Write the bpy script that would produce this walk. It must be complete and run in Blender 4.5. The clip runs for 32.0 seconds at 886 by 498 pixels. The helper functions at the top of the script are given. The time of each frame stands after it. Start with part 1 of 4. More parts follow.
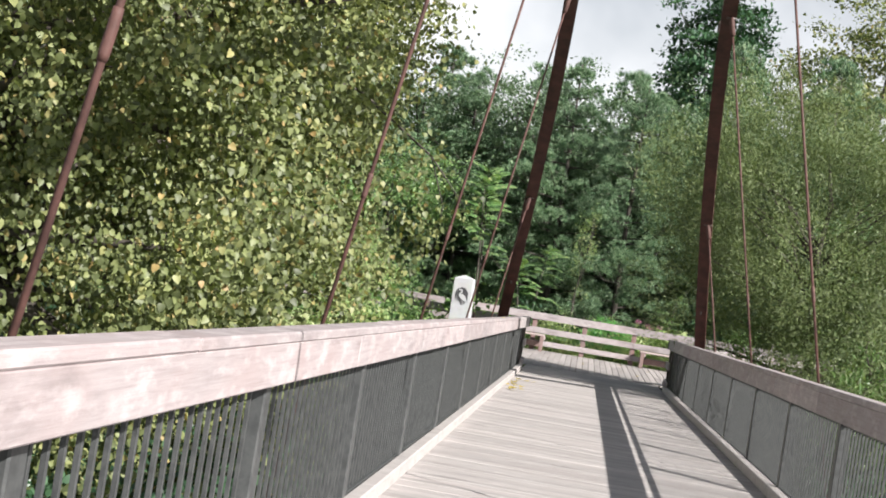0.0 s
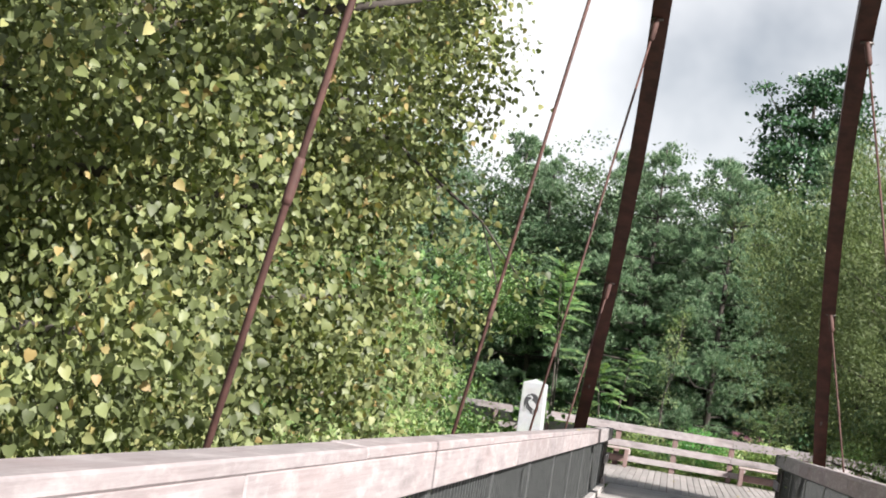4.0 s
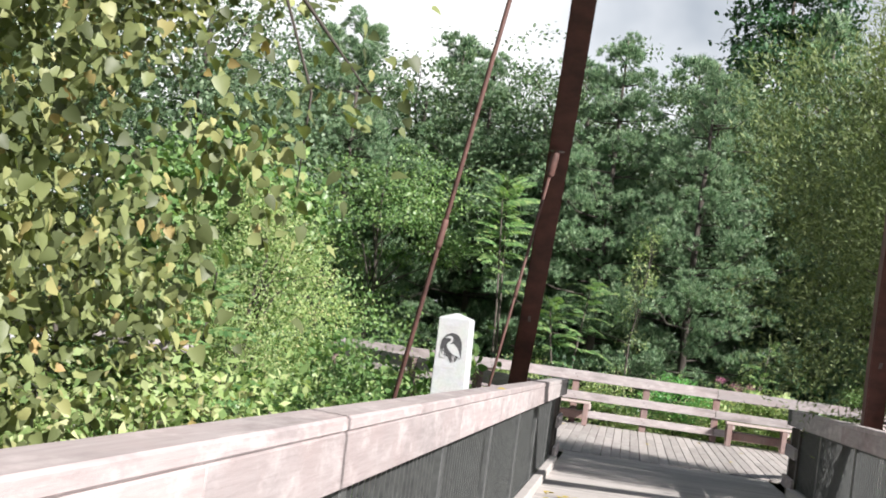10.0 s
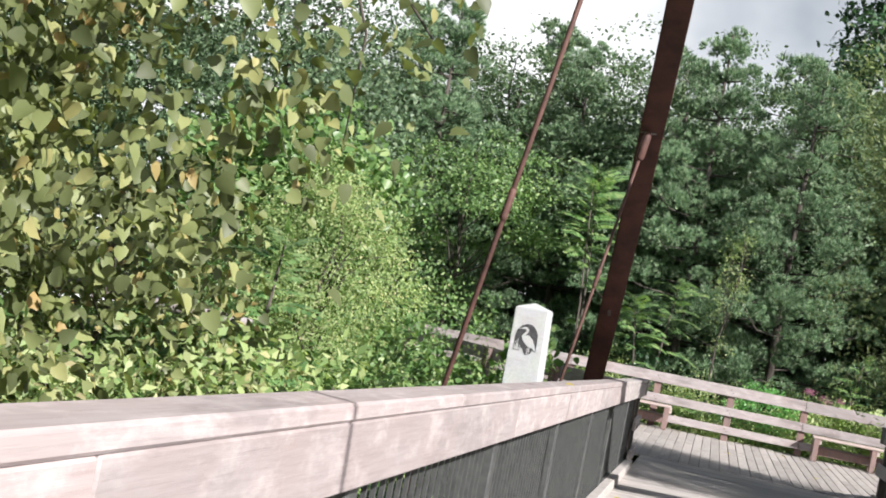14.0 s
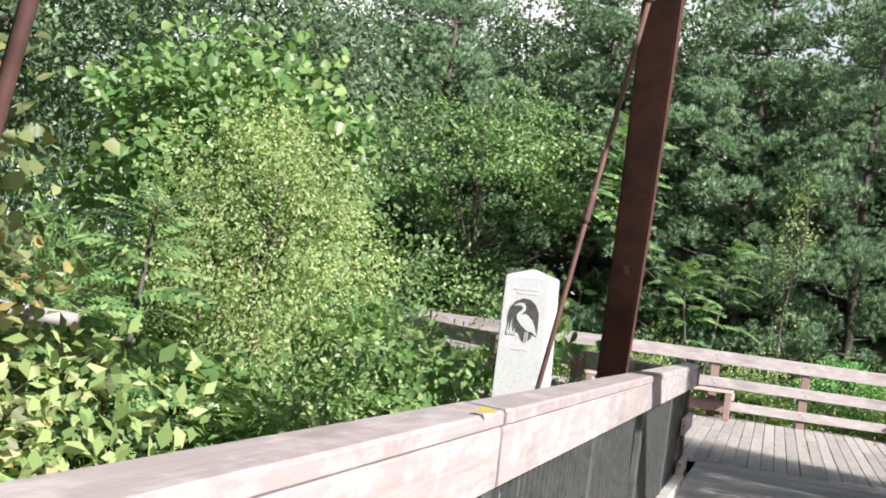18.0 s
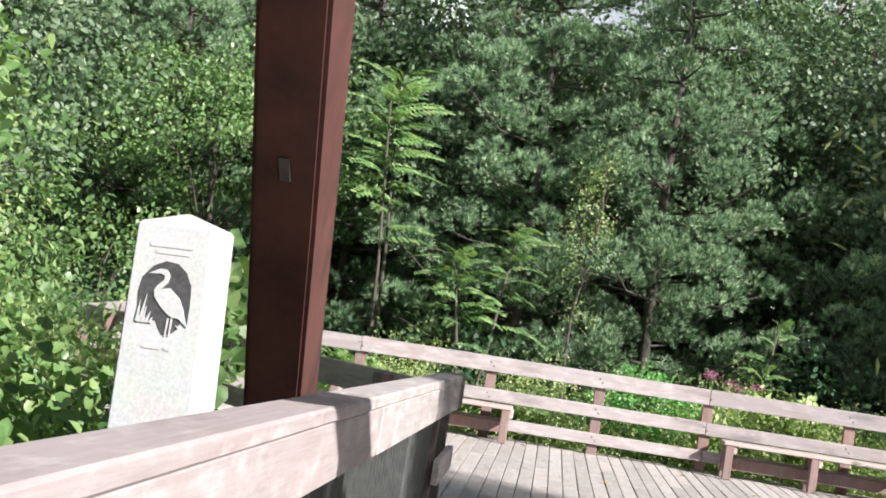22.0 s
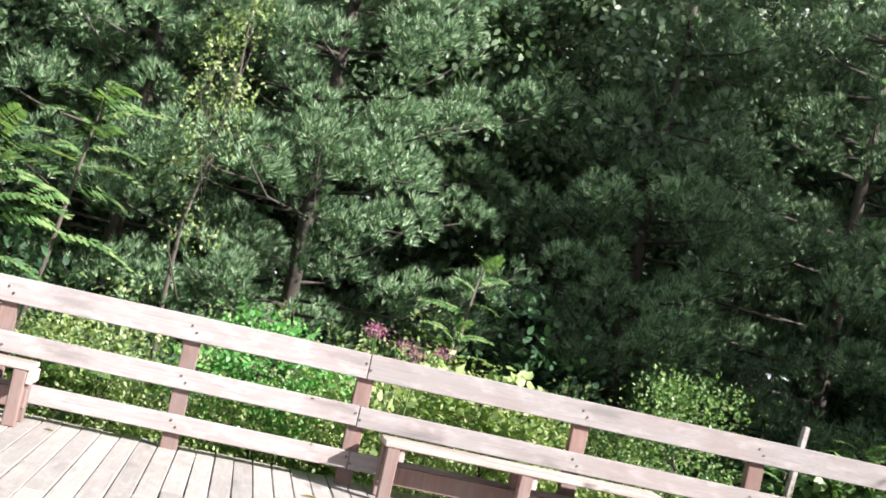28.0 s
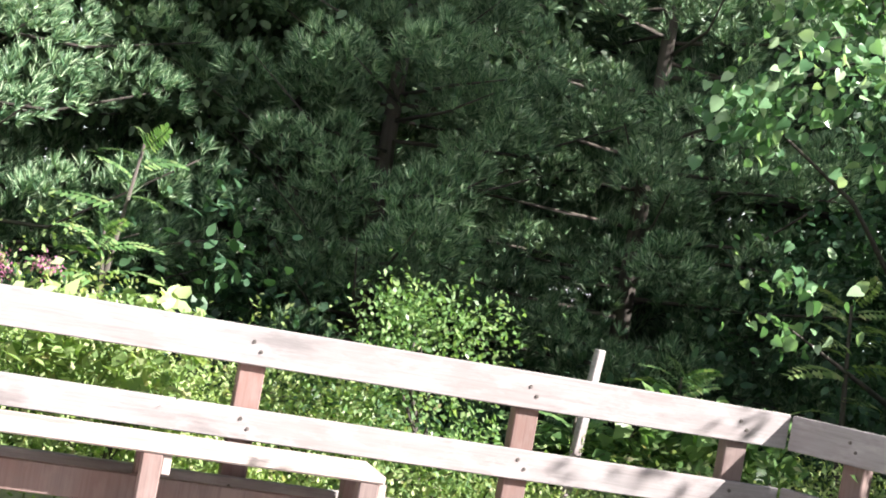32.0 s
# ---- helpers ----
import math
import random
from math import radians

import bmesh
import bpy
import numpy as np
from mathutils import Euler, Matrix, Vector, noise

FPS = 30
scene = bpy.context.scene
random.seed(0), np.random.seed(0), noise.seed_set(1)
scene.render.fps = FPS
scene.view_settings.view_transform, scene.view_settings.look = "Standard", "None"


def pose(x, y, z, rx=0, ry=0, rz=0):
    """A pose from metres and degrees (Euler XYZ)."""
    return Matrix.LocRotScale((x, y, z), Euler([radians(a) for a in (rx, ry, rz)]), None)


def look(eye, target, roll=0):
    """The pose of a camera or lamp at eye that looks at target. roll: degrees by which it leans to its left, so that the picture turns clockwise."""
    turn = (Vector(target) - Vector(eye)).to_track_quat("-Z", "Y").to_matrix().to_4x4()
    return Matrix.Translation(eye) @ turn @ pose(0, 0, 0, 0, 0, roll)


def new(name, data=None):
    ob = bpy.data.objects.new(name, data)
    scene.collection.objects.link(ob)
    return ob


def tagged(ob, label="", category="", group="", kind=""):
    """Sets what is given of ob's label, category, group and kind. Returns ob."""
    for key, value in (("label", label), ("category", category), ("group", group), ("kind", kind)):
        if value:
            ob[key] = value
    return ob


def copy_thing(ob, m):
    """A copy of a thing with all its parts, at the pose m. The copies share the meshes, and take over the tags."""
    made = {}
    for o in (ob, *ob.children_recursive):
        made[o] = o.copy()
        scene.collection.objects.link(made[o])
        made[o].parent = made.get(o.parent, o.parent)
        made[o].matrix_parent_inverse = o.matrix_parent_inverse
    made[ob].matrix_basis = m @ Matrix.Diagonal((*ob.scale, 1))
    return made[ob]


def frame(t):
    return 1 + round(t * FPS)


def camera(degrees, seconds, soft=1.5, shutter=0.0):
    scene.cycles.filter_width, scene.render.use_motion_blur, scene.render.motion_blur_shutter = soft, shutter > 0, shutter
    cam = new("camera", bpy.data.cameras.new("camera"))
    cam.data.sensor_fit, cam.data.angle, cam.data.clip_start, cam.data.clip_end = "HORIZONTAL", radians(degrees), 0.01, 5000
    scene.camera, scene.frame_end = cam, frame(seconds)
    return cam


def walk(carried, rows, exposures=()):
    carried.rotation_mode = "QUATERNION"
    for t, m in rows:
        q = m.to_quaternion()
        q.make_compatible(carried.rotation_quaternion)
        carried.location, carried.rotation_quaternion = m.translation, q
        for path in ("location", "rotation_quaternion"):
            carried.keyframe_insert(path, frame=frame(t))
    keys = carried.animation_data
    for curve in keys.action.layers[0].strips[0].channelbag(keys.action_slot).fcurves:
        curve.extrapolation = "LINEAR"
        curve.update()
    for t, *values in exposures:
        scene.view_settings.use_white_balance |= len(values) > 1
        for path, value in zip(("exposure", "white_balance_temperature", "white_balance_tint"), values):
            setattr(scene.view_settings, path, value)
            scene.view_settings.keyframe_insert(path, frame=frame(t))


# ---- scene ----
cam = camera(34.83, 32.0, 1.85)
PATH = [
    (0.0, (-0.361, -30.775, 1.966), (-1.415, -20.831, 2.050), 9.22),
    (0.5, (-0.234, -30.369, 1.958), (-1.447, -20.444, 2.154), 7.68),
    (1.0, (-0.191, -29.881, 1.919), (-1.910, -20.035, 2.265), 7.36),
    (1.5, (-0.237, -29.624, 1.983), (-2.452, -19.880, 2.385), 7.83),
    (2.0, (-0.050, -29.329, 2.003), (-2.688, -19.692, 2.450), 7.69),
    (2.5, (-0.478, -28.900, 1.935), (-3.615, -19.420, 2.478), 10.16),
    (3.0, (-0.577, -28.140, 1.827), (-3.050, -18.480, 2.610), 6.20),
    (3.5, (-0.495, -27.441, 1.871), (-2.467, -17.666, 2.646), 9.56),
    (4.0, (-0.489, -27.061, 1.874), (-2.221, -17.240, 2.634), 9.02),
    (4.5, (-0.304, -26.472, 1.877), (-1.660, -16.596, 2.697), 8.09),
    (6.5, (-0.623, -24.240, 1.825), (-2.801, -14.514, 2.632), 8.26),
    (7.0, (-0.679, -23.789, 1.810), (-2.681, -14.022, 2.575), 6.78),
    (7.5, (-0.717, -23.207, 1.819), (-2.714, -13.435, 2.537), 8.72),
    (8.0, (-0.786, -22.649, 1.823), (-2.636, -12.849, 2.547), 9.18),
    (8.5, (-0.793, -21.909, 1.771), (-2.022, -12.015, 2.545), 7.10),
    (9.0, (-0.814, -21.319, 1.743), (-1.937, -11.399, 2.313), 7.70),
    (9.5, (-0.810, -20.763, 1.744), (-1.852, -10.831, 2.265), 7.41),
    (10.0, (-0.705, -20.281, 1.736), (-2.085, -10.387, 2.193), 7.70),
    (10.5, (-0.666, -19.870, 1.711), (-2.221, -10.002, 2.159), 8.27),
    (11.0, (-0.608, -19.701, 1.731), (-2.390, -9.871, 2.184), 8.27),
    (11.5, (-0.597, -19.670, 1.726), (-2.722, -9.913, 2.274), 8.92),
    (12.0, (-0.600, -19.659, 1.722), (-2.758, -9.907, 2.214), 9.51),
    (12.5, (-0.604, -19.645, 1.718), (-2.708, -9.879, 2.157), 9.50),
    (13.0, (-0.616, -19.630, 1.715), (-2.713, -9.859, 2.071), 9.61),
    (13.5, (-0.632, -19.607, 1.710), (-2.743, -9.835, 1.943), 9.55),
    (14.0, (-0.693, -19.506, 1.702), (-2.685, -9.711, 1.999), 11.13),
    (14.5, (-0.680, -19.186, 1.663), (-2.457, -9.349, 1.908), 9.42),
    (16.5, (-0.730, -17.035, 1.605), (-2.519, -7.200, 1.998), 6.77),
    (17.0, (-0.765, -16.291, 1.624), (-2.921, -6.523, 1.973), -0.59),
    (17.5, (-0.780, -15.559, 1.629), (-3.191, -5.830, 1.845), 5.06),
    (18.0, (-0.790, -15.180, 1.649), (-3.140, -5.429, 1.819), 7.58),
    (18.5, (-0.810, -14.851, 1.659), (-2.437, -4.969, 1.988), 8.41),
    (19.0, (-0.840, -14.110, 1.616), (-1.481, -4.141, 2.179), 10.12),
    (19.5, (-0.865, -13.454, 1.605), (-0.515, -3.486, 2.266), 9.93),
    (20.0, (-0.875, -13.044, 1.561), (-0.330, -3.078, 2.132), 9.28),
    (20.5, (-0.915, -12.391, 1.525), (-0.867, -2.403, 2.002), 9.59),
    (21.0, (-0.900, -11.830, 1.523), (-1.137, -1.846, 2.069), 7.58),
    (21.5, (-0.860, -11.396, 1.500), (-1.571, -1.429, 1.954), 9.39),
    (22.0, (-0.910, -10.748, 1.518), (-1.778, -0.790, 1.934), 8.70),
    (22.5, (-0.800, -10.333, 1.482), (-1.471, -0.361, 1.891), 8.26),
    (23.0, (-0.780, -9.802, 1.457), (-1.409, 0.172, 1.877), 11.17),
    (23.5, (-0.760, -9.143, 1.439), (-1.089, 0.839, 1.981), 9.01),
    (24.0, (-0.745, -8.551, 1.441), (-1.320, 1.424, 1.915), 10.64),
    (24.5, (-0.745, -8.011, 1.425), (-1.651, 1.941, 1.894), 9.22),
    (26.5, (-0.556, -5.637, 1.573), (0.127, 4.333, 1.929), 11.17),
    (27.0, (-0.339, -5.081, 1.522), (0.599, 4.871, 1.812), 10.50),
    (27.5, (-0.098, -4.573, 1.526), (1.059, 5.351, 1.946), 9.01),
    (28.0, (0.028, -4.082, 1.489), (1.302, 5.828, 1.898), 12.64),
    (28.5, (0.332, -3.645, 1.404), (2.297, 6.154, 1.771), 11.76),
    (29.0, (0.548, -3.139, 1.366), (3.185, 6.504, 1.612), 11.41),
    (29.5, (0.661, -2.562, 1.322), (4.152, 6.807, 1.487), 12.41),
    (30.0, (0.801, -2.101, 1.306), (5.218, 6.866, 1.613), 10.19),
    (30.5, (0.877, -1.645, 1.371), (6.377, 6.696, 1.807), 11.17),
    (31.0, (1.162, -1.207, 1.353), (5.865, 7.607, 1.795), 12.26),
    (31.5, (1.451, -0.831, 1.373), (5.089, 8.477, 1.728), 9.43),
    (32.0, (1.667, -0.420, 1.428), (4.298, 9.225, 1.630), 10.26),
]
walk(cam, [(t, look(eye, target, roll)) for t, eye, target, roll in PATH],
     [(0.0, 0.9), (3.0, 0.95), (6.5, 1.02), (11.0, 1.04), (13.0, 0.92), (14.5, 0.95), (17.0, 1.09), (24.5, 1.25), (27.0, 1.4), (29.0, 1.5), (30.0, 1.7), (30.5, 2.1), (31.0, 2.1), (32.0, 1.9)])

# ---- sky and sun ----
SUN_DIR = Vector((0.69, -0.52, 0.53)).normalized()
world = bpy.data.worlds.new("sky")
scene.world = world
world.use_nodes = True
wn, wl = world.node_tree.nodes, world.node_tree.links
wn.clear()
w_out = wn.new("ShaderNodeOutputWorld")
w_bg = wn.new("ShaderNodeBackground")
w_sky = wn.new("ShaderNodeTexSky")
w_sky.sky_type = "NISHITA"
w_sky.sun_disc = False
w_sky.sun_elevation = math.asin(SUN_DIR.z)
w_sky.sun_rotation = math.atan2(SUN_DIR.x, SUN_DIR.y)
w_co = wn.new("ShaderNodeTexCoord")
w_noise = wn.new("ShaderNodeTexNoise")
w_noise.inputs["Scale"].default_value = 2.2
w_noise.inputs["Detail"].default_value = 6.0
w_ramp = wn.new("ShaderNodeValToRGB")
w_ramp.color_ramp.elements[0].position = 0.34
w_ramp.color_ramp.elements[1].position = 0.58
w_mix = wn.new("ShaderNodeMix")
w_mix.data_type = "RGBA"
w_mix.inputs["B"].default_value = (20.0, 20.1, 20.6, 1.0)
wl.new(w_co.outputs["Generated"], w_noise.inputs["Vector"])
w_sep = wn.new("ShaderNodeSeparateXYZ")
wl.new(w_co.outputs["Generated"], w_sep.inputs["Vector"])
w_low = wn.new("ShaderNodeMath")
w_low.operation = "MULTIPLY_ADD"
w_low.inputs[1].default_value = -0.55
w_low.inputs[2].default_value = 0.20
wl.new(w_sep.outputs["Z"], w_low.inputs[0])
w_sum = wn.new("ShaderNodeMath")
wl.new(w_noise.outputs["Fac"], w_sum.inputs[0])
wl.new(w_low.outputs[0], w_sum.inputs[1])
wl.new(w_sum.outputs[0], w_ramp.inputs["Fac"])
wl.new(w_ramp.outputs["Color"], w_mix.inputs["Factor"])
wl.new(w_sky.outputs["Color"], w_mix.inputs["A"])
wl.new(w_mix.outputs["Result"], w_bg.inputs["Color"])
w_bg.inputs["Strength"].default_value = 0.033
wl.new(w_bg.outputs["Background"], w_out.inputs["Surface"])

sun = new("sun", bpy.data.lights.new("sun", "SUN"))
sun.data.energy = 5.0
sun.data.angle = radians(0.5)
sun.data.color = (1.0, 0.955, 0.905)
sun.matrix_world = look((30, -30, 25), Vector((30, -30, 25)) - SUN_DIR)

# ---- materials ----


def material(name):
    m = bpy.data.materials.new(name)
    m.use_nodes = True
    return m, m.node_tree.nodes, m.node_tree.links, m.node_tree.nodes["Principled BSDF"]


def ramp_node(nodes, stops):
    r = nodes.new("ShaderNodeValToRGB")
    while len(r.color_ramp.elements) < len(stops):
        r.color_ramp.elements.new(0.5)
    for e, (p, c) in zip(r.color_ramp.elements, stops):
        e.position, e.color = p, (*c, 1.0)
    return r


def noise_node(nodes, links, scale, detail=4.0, stretch=(1, 1, 1), rough=0.6, coords="Object", shift=True):
    co = nodes.new("ShaderNodeTexCoord")
    mp = nodes.new("ShaderNodeMapping")
    mp.inputs["Scale"].default_value = stretch
    links.new(co.outputs[coords], mp.inputs["Vector"])
    if shift:
        oi = nodes.new("ShaderNodeObjectInfo")
        mul = nodes.new("ShaderNodeVectorMath")
        mul.operation = "SCALE"
        mul.inputs[0].default_value = (17.0, 31.0, 11.0)
        links.new(oi.outputs["Random"], mul.inputs["Scale"])
        links.new(mul.outputs["Vector"], mp.inputs["Location"])
    n = nodes.new("ShaderNodeTexNoise")
    n.inputs["Scale"].default_value = scale
    n.inputs["Detail"].default_value = detail
    n.inputs["Roughness"].default_value = rough
    links.new(mp.outputs["Vector"], n.inputs["Vector"])
    return n


def mix_colour(nodes, links, fac, a, b, mode="MIX"):
    m = nodes.new("ShaderNodeMix")
    m.data_type = "RGBA"
    m.blend_type = mode
    for sock, v in (("Factor", fac), ("A", a), ("B", b)):
        if isinstance(v, (int, float)):
            m.inputs[sock].default_value = v
        elif isinstance(v, tuple):
            m.inputs[sock].default_value = (*v, 1.0)
        else:
            links.new(v, m.inputs[sock])
    return m.outputs["Result"]


def bump(nodes, links, bsdf, height, strength, distance=0.004):
    b = nodes.new("ShaderNodeBump")
    b.inputs["Strength"].default_value = strength
    b.inputs["Distance"].default_value = distance
    links.new(height, b.inputs["Height"])
    links.new(b.outputs["Normal"], bsdf.inputs["Normal"])


def wood_material(name, dark, light, stain, axis=1, rough=0.85, stain_amount=0.5, scuff=0.35, knots=True, wet_end=None):
    """Weathered sawn timber: fine grain along one axis of the piece, scuffs, stains and knots."""
    m, n, l, bsdf = material(name)
    st = [70.0, 70.0, 70.0]
    st[axis] = 2.2
    grain = noise_node(n, l, 1.0, 7.0, tuple(st), 0.7)
    tone = ramp_node(n, [(0.22, dark), (0.5, tuple(0.35 * d + 0.65 * e for d, e in zip(dark, light))), (0.78, light)])
    l.new(grain.outputs["Fac"], tone.inputs["Fac"])

    def mask(scale, stretch, lo, hi, amount, detail=5.0):
        s3 = [1.0, 1.0, 1.0]
        s3[axis] = stretch
        ns = noise_node(n, l, scale, detail, tuple(s3), 0.65)
        rr = ramp_node(n, [(lo, (0, 0, 0)), (hi, (1, 1, 1))])
        l.new(ns.outputs["Fac"], rr.inputs["Fac"])
        mu = n.new("ShaderNodeMath")
        mu.operation = "MULTIPLY"
        mu.inputs[1].default_value = amount
        l.new(rr.outputs["Color"], mu.inputs[0])
        return mu.outputs[0]
    c = mix_colour(n, l, mask(2.3, 0.6, 0.42, 0.68, stain_amount), tone.outputs["Color"], stain)
    pale = tuple(min(0.7, 1.32 * e + 0.03) for e in light)
    c = mix_colour(n, l, mask(13.0, 0.35, 0.50, 0.66, scuff, 7.0), c, pale)
    c = mix_colour(n, l, mask(6.0, 0.25, 0.56, 0.72, 0.55), c, tuple(0.62 * e for e in dark))
    if knots:
        co = n.new("ShaderNodeTexCoord")
        mp = n.new("ShaderNodeMapping")
        s3 = [3.2, 3.2, 3.2]
        s3[axis] = 1.5
        mp.inputs["Scale"].default_value = s3
        l.new(co.outputs["Object"], mp.inputs["Vector"])
        vo = n.new("ShaderNodeTexVoronoi")
        vo.inputs["Scale"].default_value = 1.0
        l.new(mp.outputs["Vector"], vo.inputs["Vector"])
        kr = ramp_node(n, [(0.045, (0.75, 0.75, 0.75)), (0.085, (0, 0, 0))])
        l.new(vo.outputs["Distance"], kr.inputs["Fac"])
        c = mix_colour(n, l, kr.outputs["Color"], c, tuple(0.45 * e for e in dark))
    if wet_end is not None:
        # dark run-off stains on the last half metre of the board
        co = n.new("ShaderNodeTexCoord")
        sp = n.new("ShaderNodeSeparateXYZ")
        l.new(co.outputs["Object"], sp.inputs["Vector"])
        mr = n.new("ShaderNodeMapRange")
        mr.inputs["From Min"].default_value = wet_end - 0.60
        mr.inputs["From Max"].default_value = wet_end - 0.08
        l.new(sp.outputs["Y"], mr.inputs["Value"])
        streak = noise_node(n, l, 1.0, 5.0, (14.0, 34.0, 3.5), 0.7)
        ad = n.new("ShaderNodeMath")
        l.new(mr.outputs["Result"], ad.inputs[0])
        l.new(streak.outputs["Fac"], ad.inputs[1])
        wr = ramp_node(n, [(0.78, (0, 0, 0)), (1.0, (0.92, 0.92, 0.92))])
        l.new(ad.outputs[0], wr.inputs["Fac"])
        c = mix_colour(n, l, wr.outputs["Color"], c, (0.085, 0.078, 0.078))
    oi = n.new("ShaderNodeObjectInfo")
    vr = ramp_node(n, [(0.0, (0.82, 0.81, 0.81)), (0.5, (0.98, 0.97, 0.97)), (1.0, (1.10, 1.08, 1.08))])
    l.new(oi.outputs["Random"], vr.inputs["Fac"])
    c = mix_colour(n, l, 1.0, c, vr.outputs["Color"], "MULTIPLY")
    l.new(c, bsdf.inputs["Base Color"])
    bsdf.inputs["Roughness"].default_value = rough
    bump(n, l, bsdf, grain.outputs["Fac"], 0.5, 0.003)
    return m


RAIL_WOOD = wood_material("rail_wood", (0.26, 0.225, 0.228), (0.42, 0.378, 0.382), (0.34, 0.245, 0.235), 1, 0.85, 0.4, 0.5)
FENCE_WOOD = wood_material("fence_wood", (0.22, 0.198, 0.202), (0.38, 0.352, 0.358), (0.28, 0.215, 0.21), 0, 0.85, 0.5, 0.4)
POST_WOOD = wood_material("post_wood", (0.14, 0.098, 0.092), (0.25, 0.19, 0.18), (0.22, 0.105, 0.085), 2, 0.85, 0.6, 0.2)
# railing end posts: black-stained wood, with the shade behind the face board in its colour
STAINED_SHADED_POST = wood_material("stained_shaded_post", (0.045, 0.038, 0.036), (0.105, 0.092, 0.088), (0.07, 0.05, 0.045), 2, 0.8, 0.5, 0.25)
BENCH_WOOD = wood_material("bench_wood", (0.28, 0.225, 0.21), (0.50, 0.44, 0.425), (0.32, 0.19, 0.16), 0, 0.85, 0.5, 0.4)
DECK_WOOD = wood_material("deck_wood", (0.28, 0.258, 0.25), (0.44, 0.415, 0.405), (0.32, 0.262, 0.245), 1, 0.85, 0.35, 0.3)
SPAN_WOOD = wood_material("span_wood", (0.31, 0.290, 0.282), (0.45, 0.428, 0.418), (0.37, 0.32, 0.305), 0, 0.85, 0.35, 0.3)


def metal_material(name, a, b, rough, metallic=0.0, scale=9.0):
    m, n, l, bsdf = material(name)
    ns = noise_node(n, l, scale, 6.0, (1, 1, 1), 0.65)
    tone = ramp_node(n, [(0.35, a), (0.65, b)])
    l.new(ns.outputs["Fac"], tone.inputs["Fac"])
    l.new(tone.outputs["Color"], bsdf.inputs["Base Color"])
    bsdf.inputs["Roughness"].default_value = rough
    bsdf.inputs["Metallic"].default_value = metallic
    bump(n, l, bsdf, ns.outputs["Fac"], 0.25, 0.002)
    return m


RUST_STEEL = metal_material("rust_steel", (0.050, 0.0175, 0.0145), (0.110, 0.037, 0.030), 0.7, 0.0, 5.0)
RUST_ROD = metal_material("rust_rod", (0.060, 0.028, 0.024), (0.125, 0.060, 0.050), 0.7, 0.0, 11.0)
RAIL_STEEL = metal_material("rail_steel", (0.055, 0.058, 0.06), (0.095, 0.10, 0.10), 0.5, 0.2, 20.0)
BOLT_STEEL = metal_material("bolt_steel", (0.10, 0.09, 0.085), (0.20, 0.17, 0.16), 0.5, 0.6, 30.0)


def stone_material():
    m, n, l, bsdf = material("pale_stone")
    big = noise_node(n, l, 5.0, 5.0)
    fine = noise_node(n, l, 60.0, 6.0, (1, 1, 1), 0.75)
    tone = ramp_node(n, [(0.3, (0.385, 0.392, 0.405)), (0.7, (0.55, 0.56, 0.58))])
    l.new(fine.outputs["Fac"], tone.inputs["Fac"])
    c = mix_colour(n, l, 0.25, tone.outputs["Color"], big.outputs["Color"], "SOFT_LIGHT")
    l.new(c, bsdf.inputs["Base Color"])
    bsdf.inputs["Roughness"].default_value = 0.95
    bump(n, l, bsdf, fine.outputs["Fac"], 0.4, 0.005)
    return m


STONE = stone_material()
INK = metal_material("dark_inlay", (0.035, 0.035, 0.04), (0.07, 0.07, 0.075), 0.8, 0.0, 40.0)
LETTER = metal_material("worn_lettering", (0.44, 0.44, 0.44), (0.52, 0.52, 0.52), 0.9, 0.0, 40.0)


def leaf_material(name, stops, gloss=0.45, through_light=0.28):
    """Leaves whose tint differs from leaf to leaf, half lit from behind."""
    m, n, l, bsdf = material(name)
    geo = n.new("ShaderNodeNewGeometry")
    tone = ramp_node(n, stops)
    l.new(geo.outputs["Random Per Island"], tone.inputs["Fac"])
    big = noise_node(n, l, 0.55, 3.0, (1, 1, 1), 0.5, "Object", False)
    vr = ramp_node(n, [(0.30, (0.72, 0.74, 0.70)), (0.70, (1.18, 1.16, 1.08))])
    l.new(big.outputs["Fac"], vr.inputs["Fac"])
    c = mix_colour(n, l, 1.0, tone.outputs["Color"], vr.outputs["Color"], "MULTIPLY")
    l.new(c, bsdf.inputs["Base Color"])
    bsdf.inputs["Roughness"].default_value = gloss
    tr = n.new("ShaderNodeBsdfTranslucent")
    warm = mix_colour(n, l, 1.0, c, (1.1, 1.2, 0.65), "MULTIPLY")
    l.new(warm, tr.inputs["Color"])
    mx = n.new("ShaderNodeMixShader")
    mx.inputs["Fac"].default_value = through_light
    l.new(bsdf.outputs["BSDF"], mx.inputs[1])
    l.new(tr.outputs["BSDF"], mx.inputs[2])
    l.new(mx.outputs["Shader"], n["Material Output"].inputs["Surface"])
    return m


COTTON_LEAF = leaf_material("cottonwood_leaf", [(0.0, (0.088, 0.108, 0.050)), (0.45, (0.165, 0.198, 0.086)), (0.80, (0.300, 0.340, 0.155)), (0.94, (0.410, 0.410, 0.190)), (1.0, (0.420, 0.290, 0.130))], 0.5, 0.36)
PINE_NEEDLE = leaf_material("pine_needle", [(0.0, (0.030, 0.078, 0.045)), (0.45, (0.125, 0.240, 0.130)), (0.8, (0.31, 0.44, 0.275)), (1.0, (0.48, 0.58, 0.43))], 0.45, 0.12)
DARK_LEAF = leaf_material("dark_leaf", [(0.0, (0.026, 0.066, 0.036)), (0.6, (0.052, 0.120, 0.062)), (1.0, (0.110, 0.210, 0.115))], 0.4, 0.3)
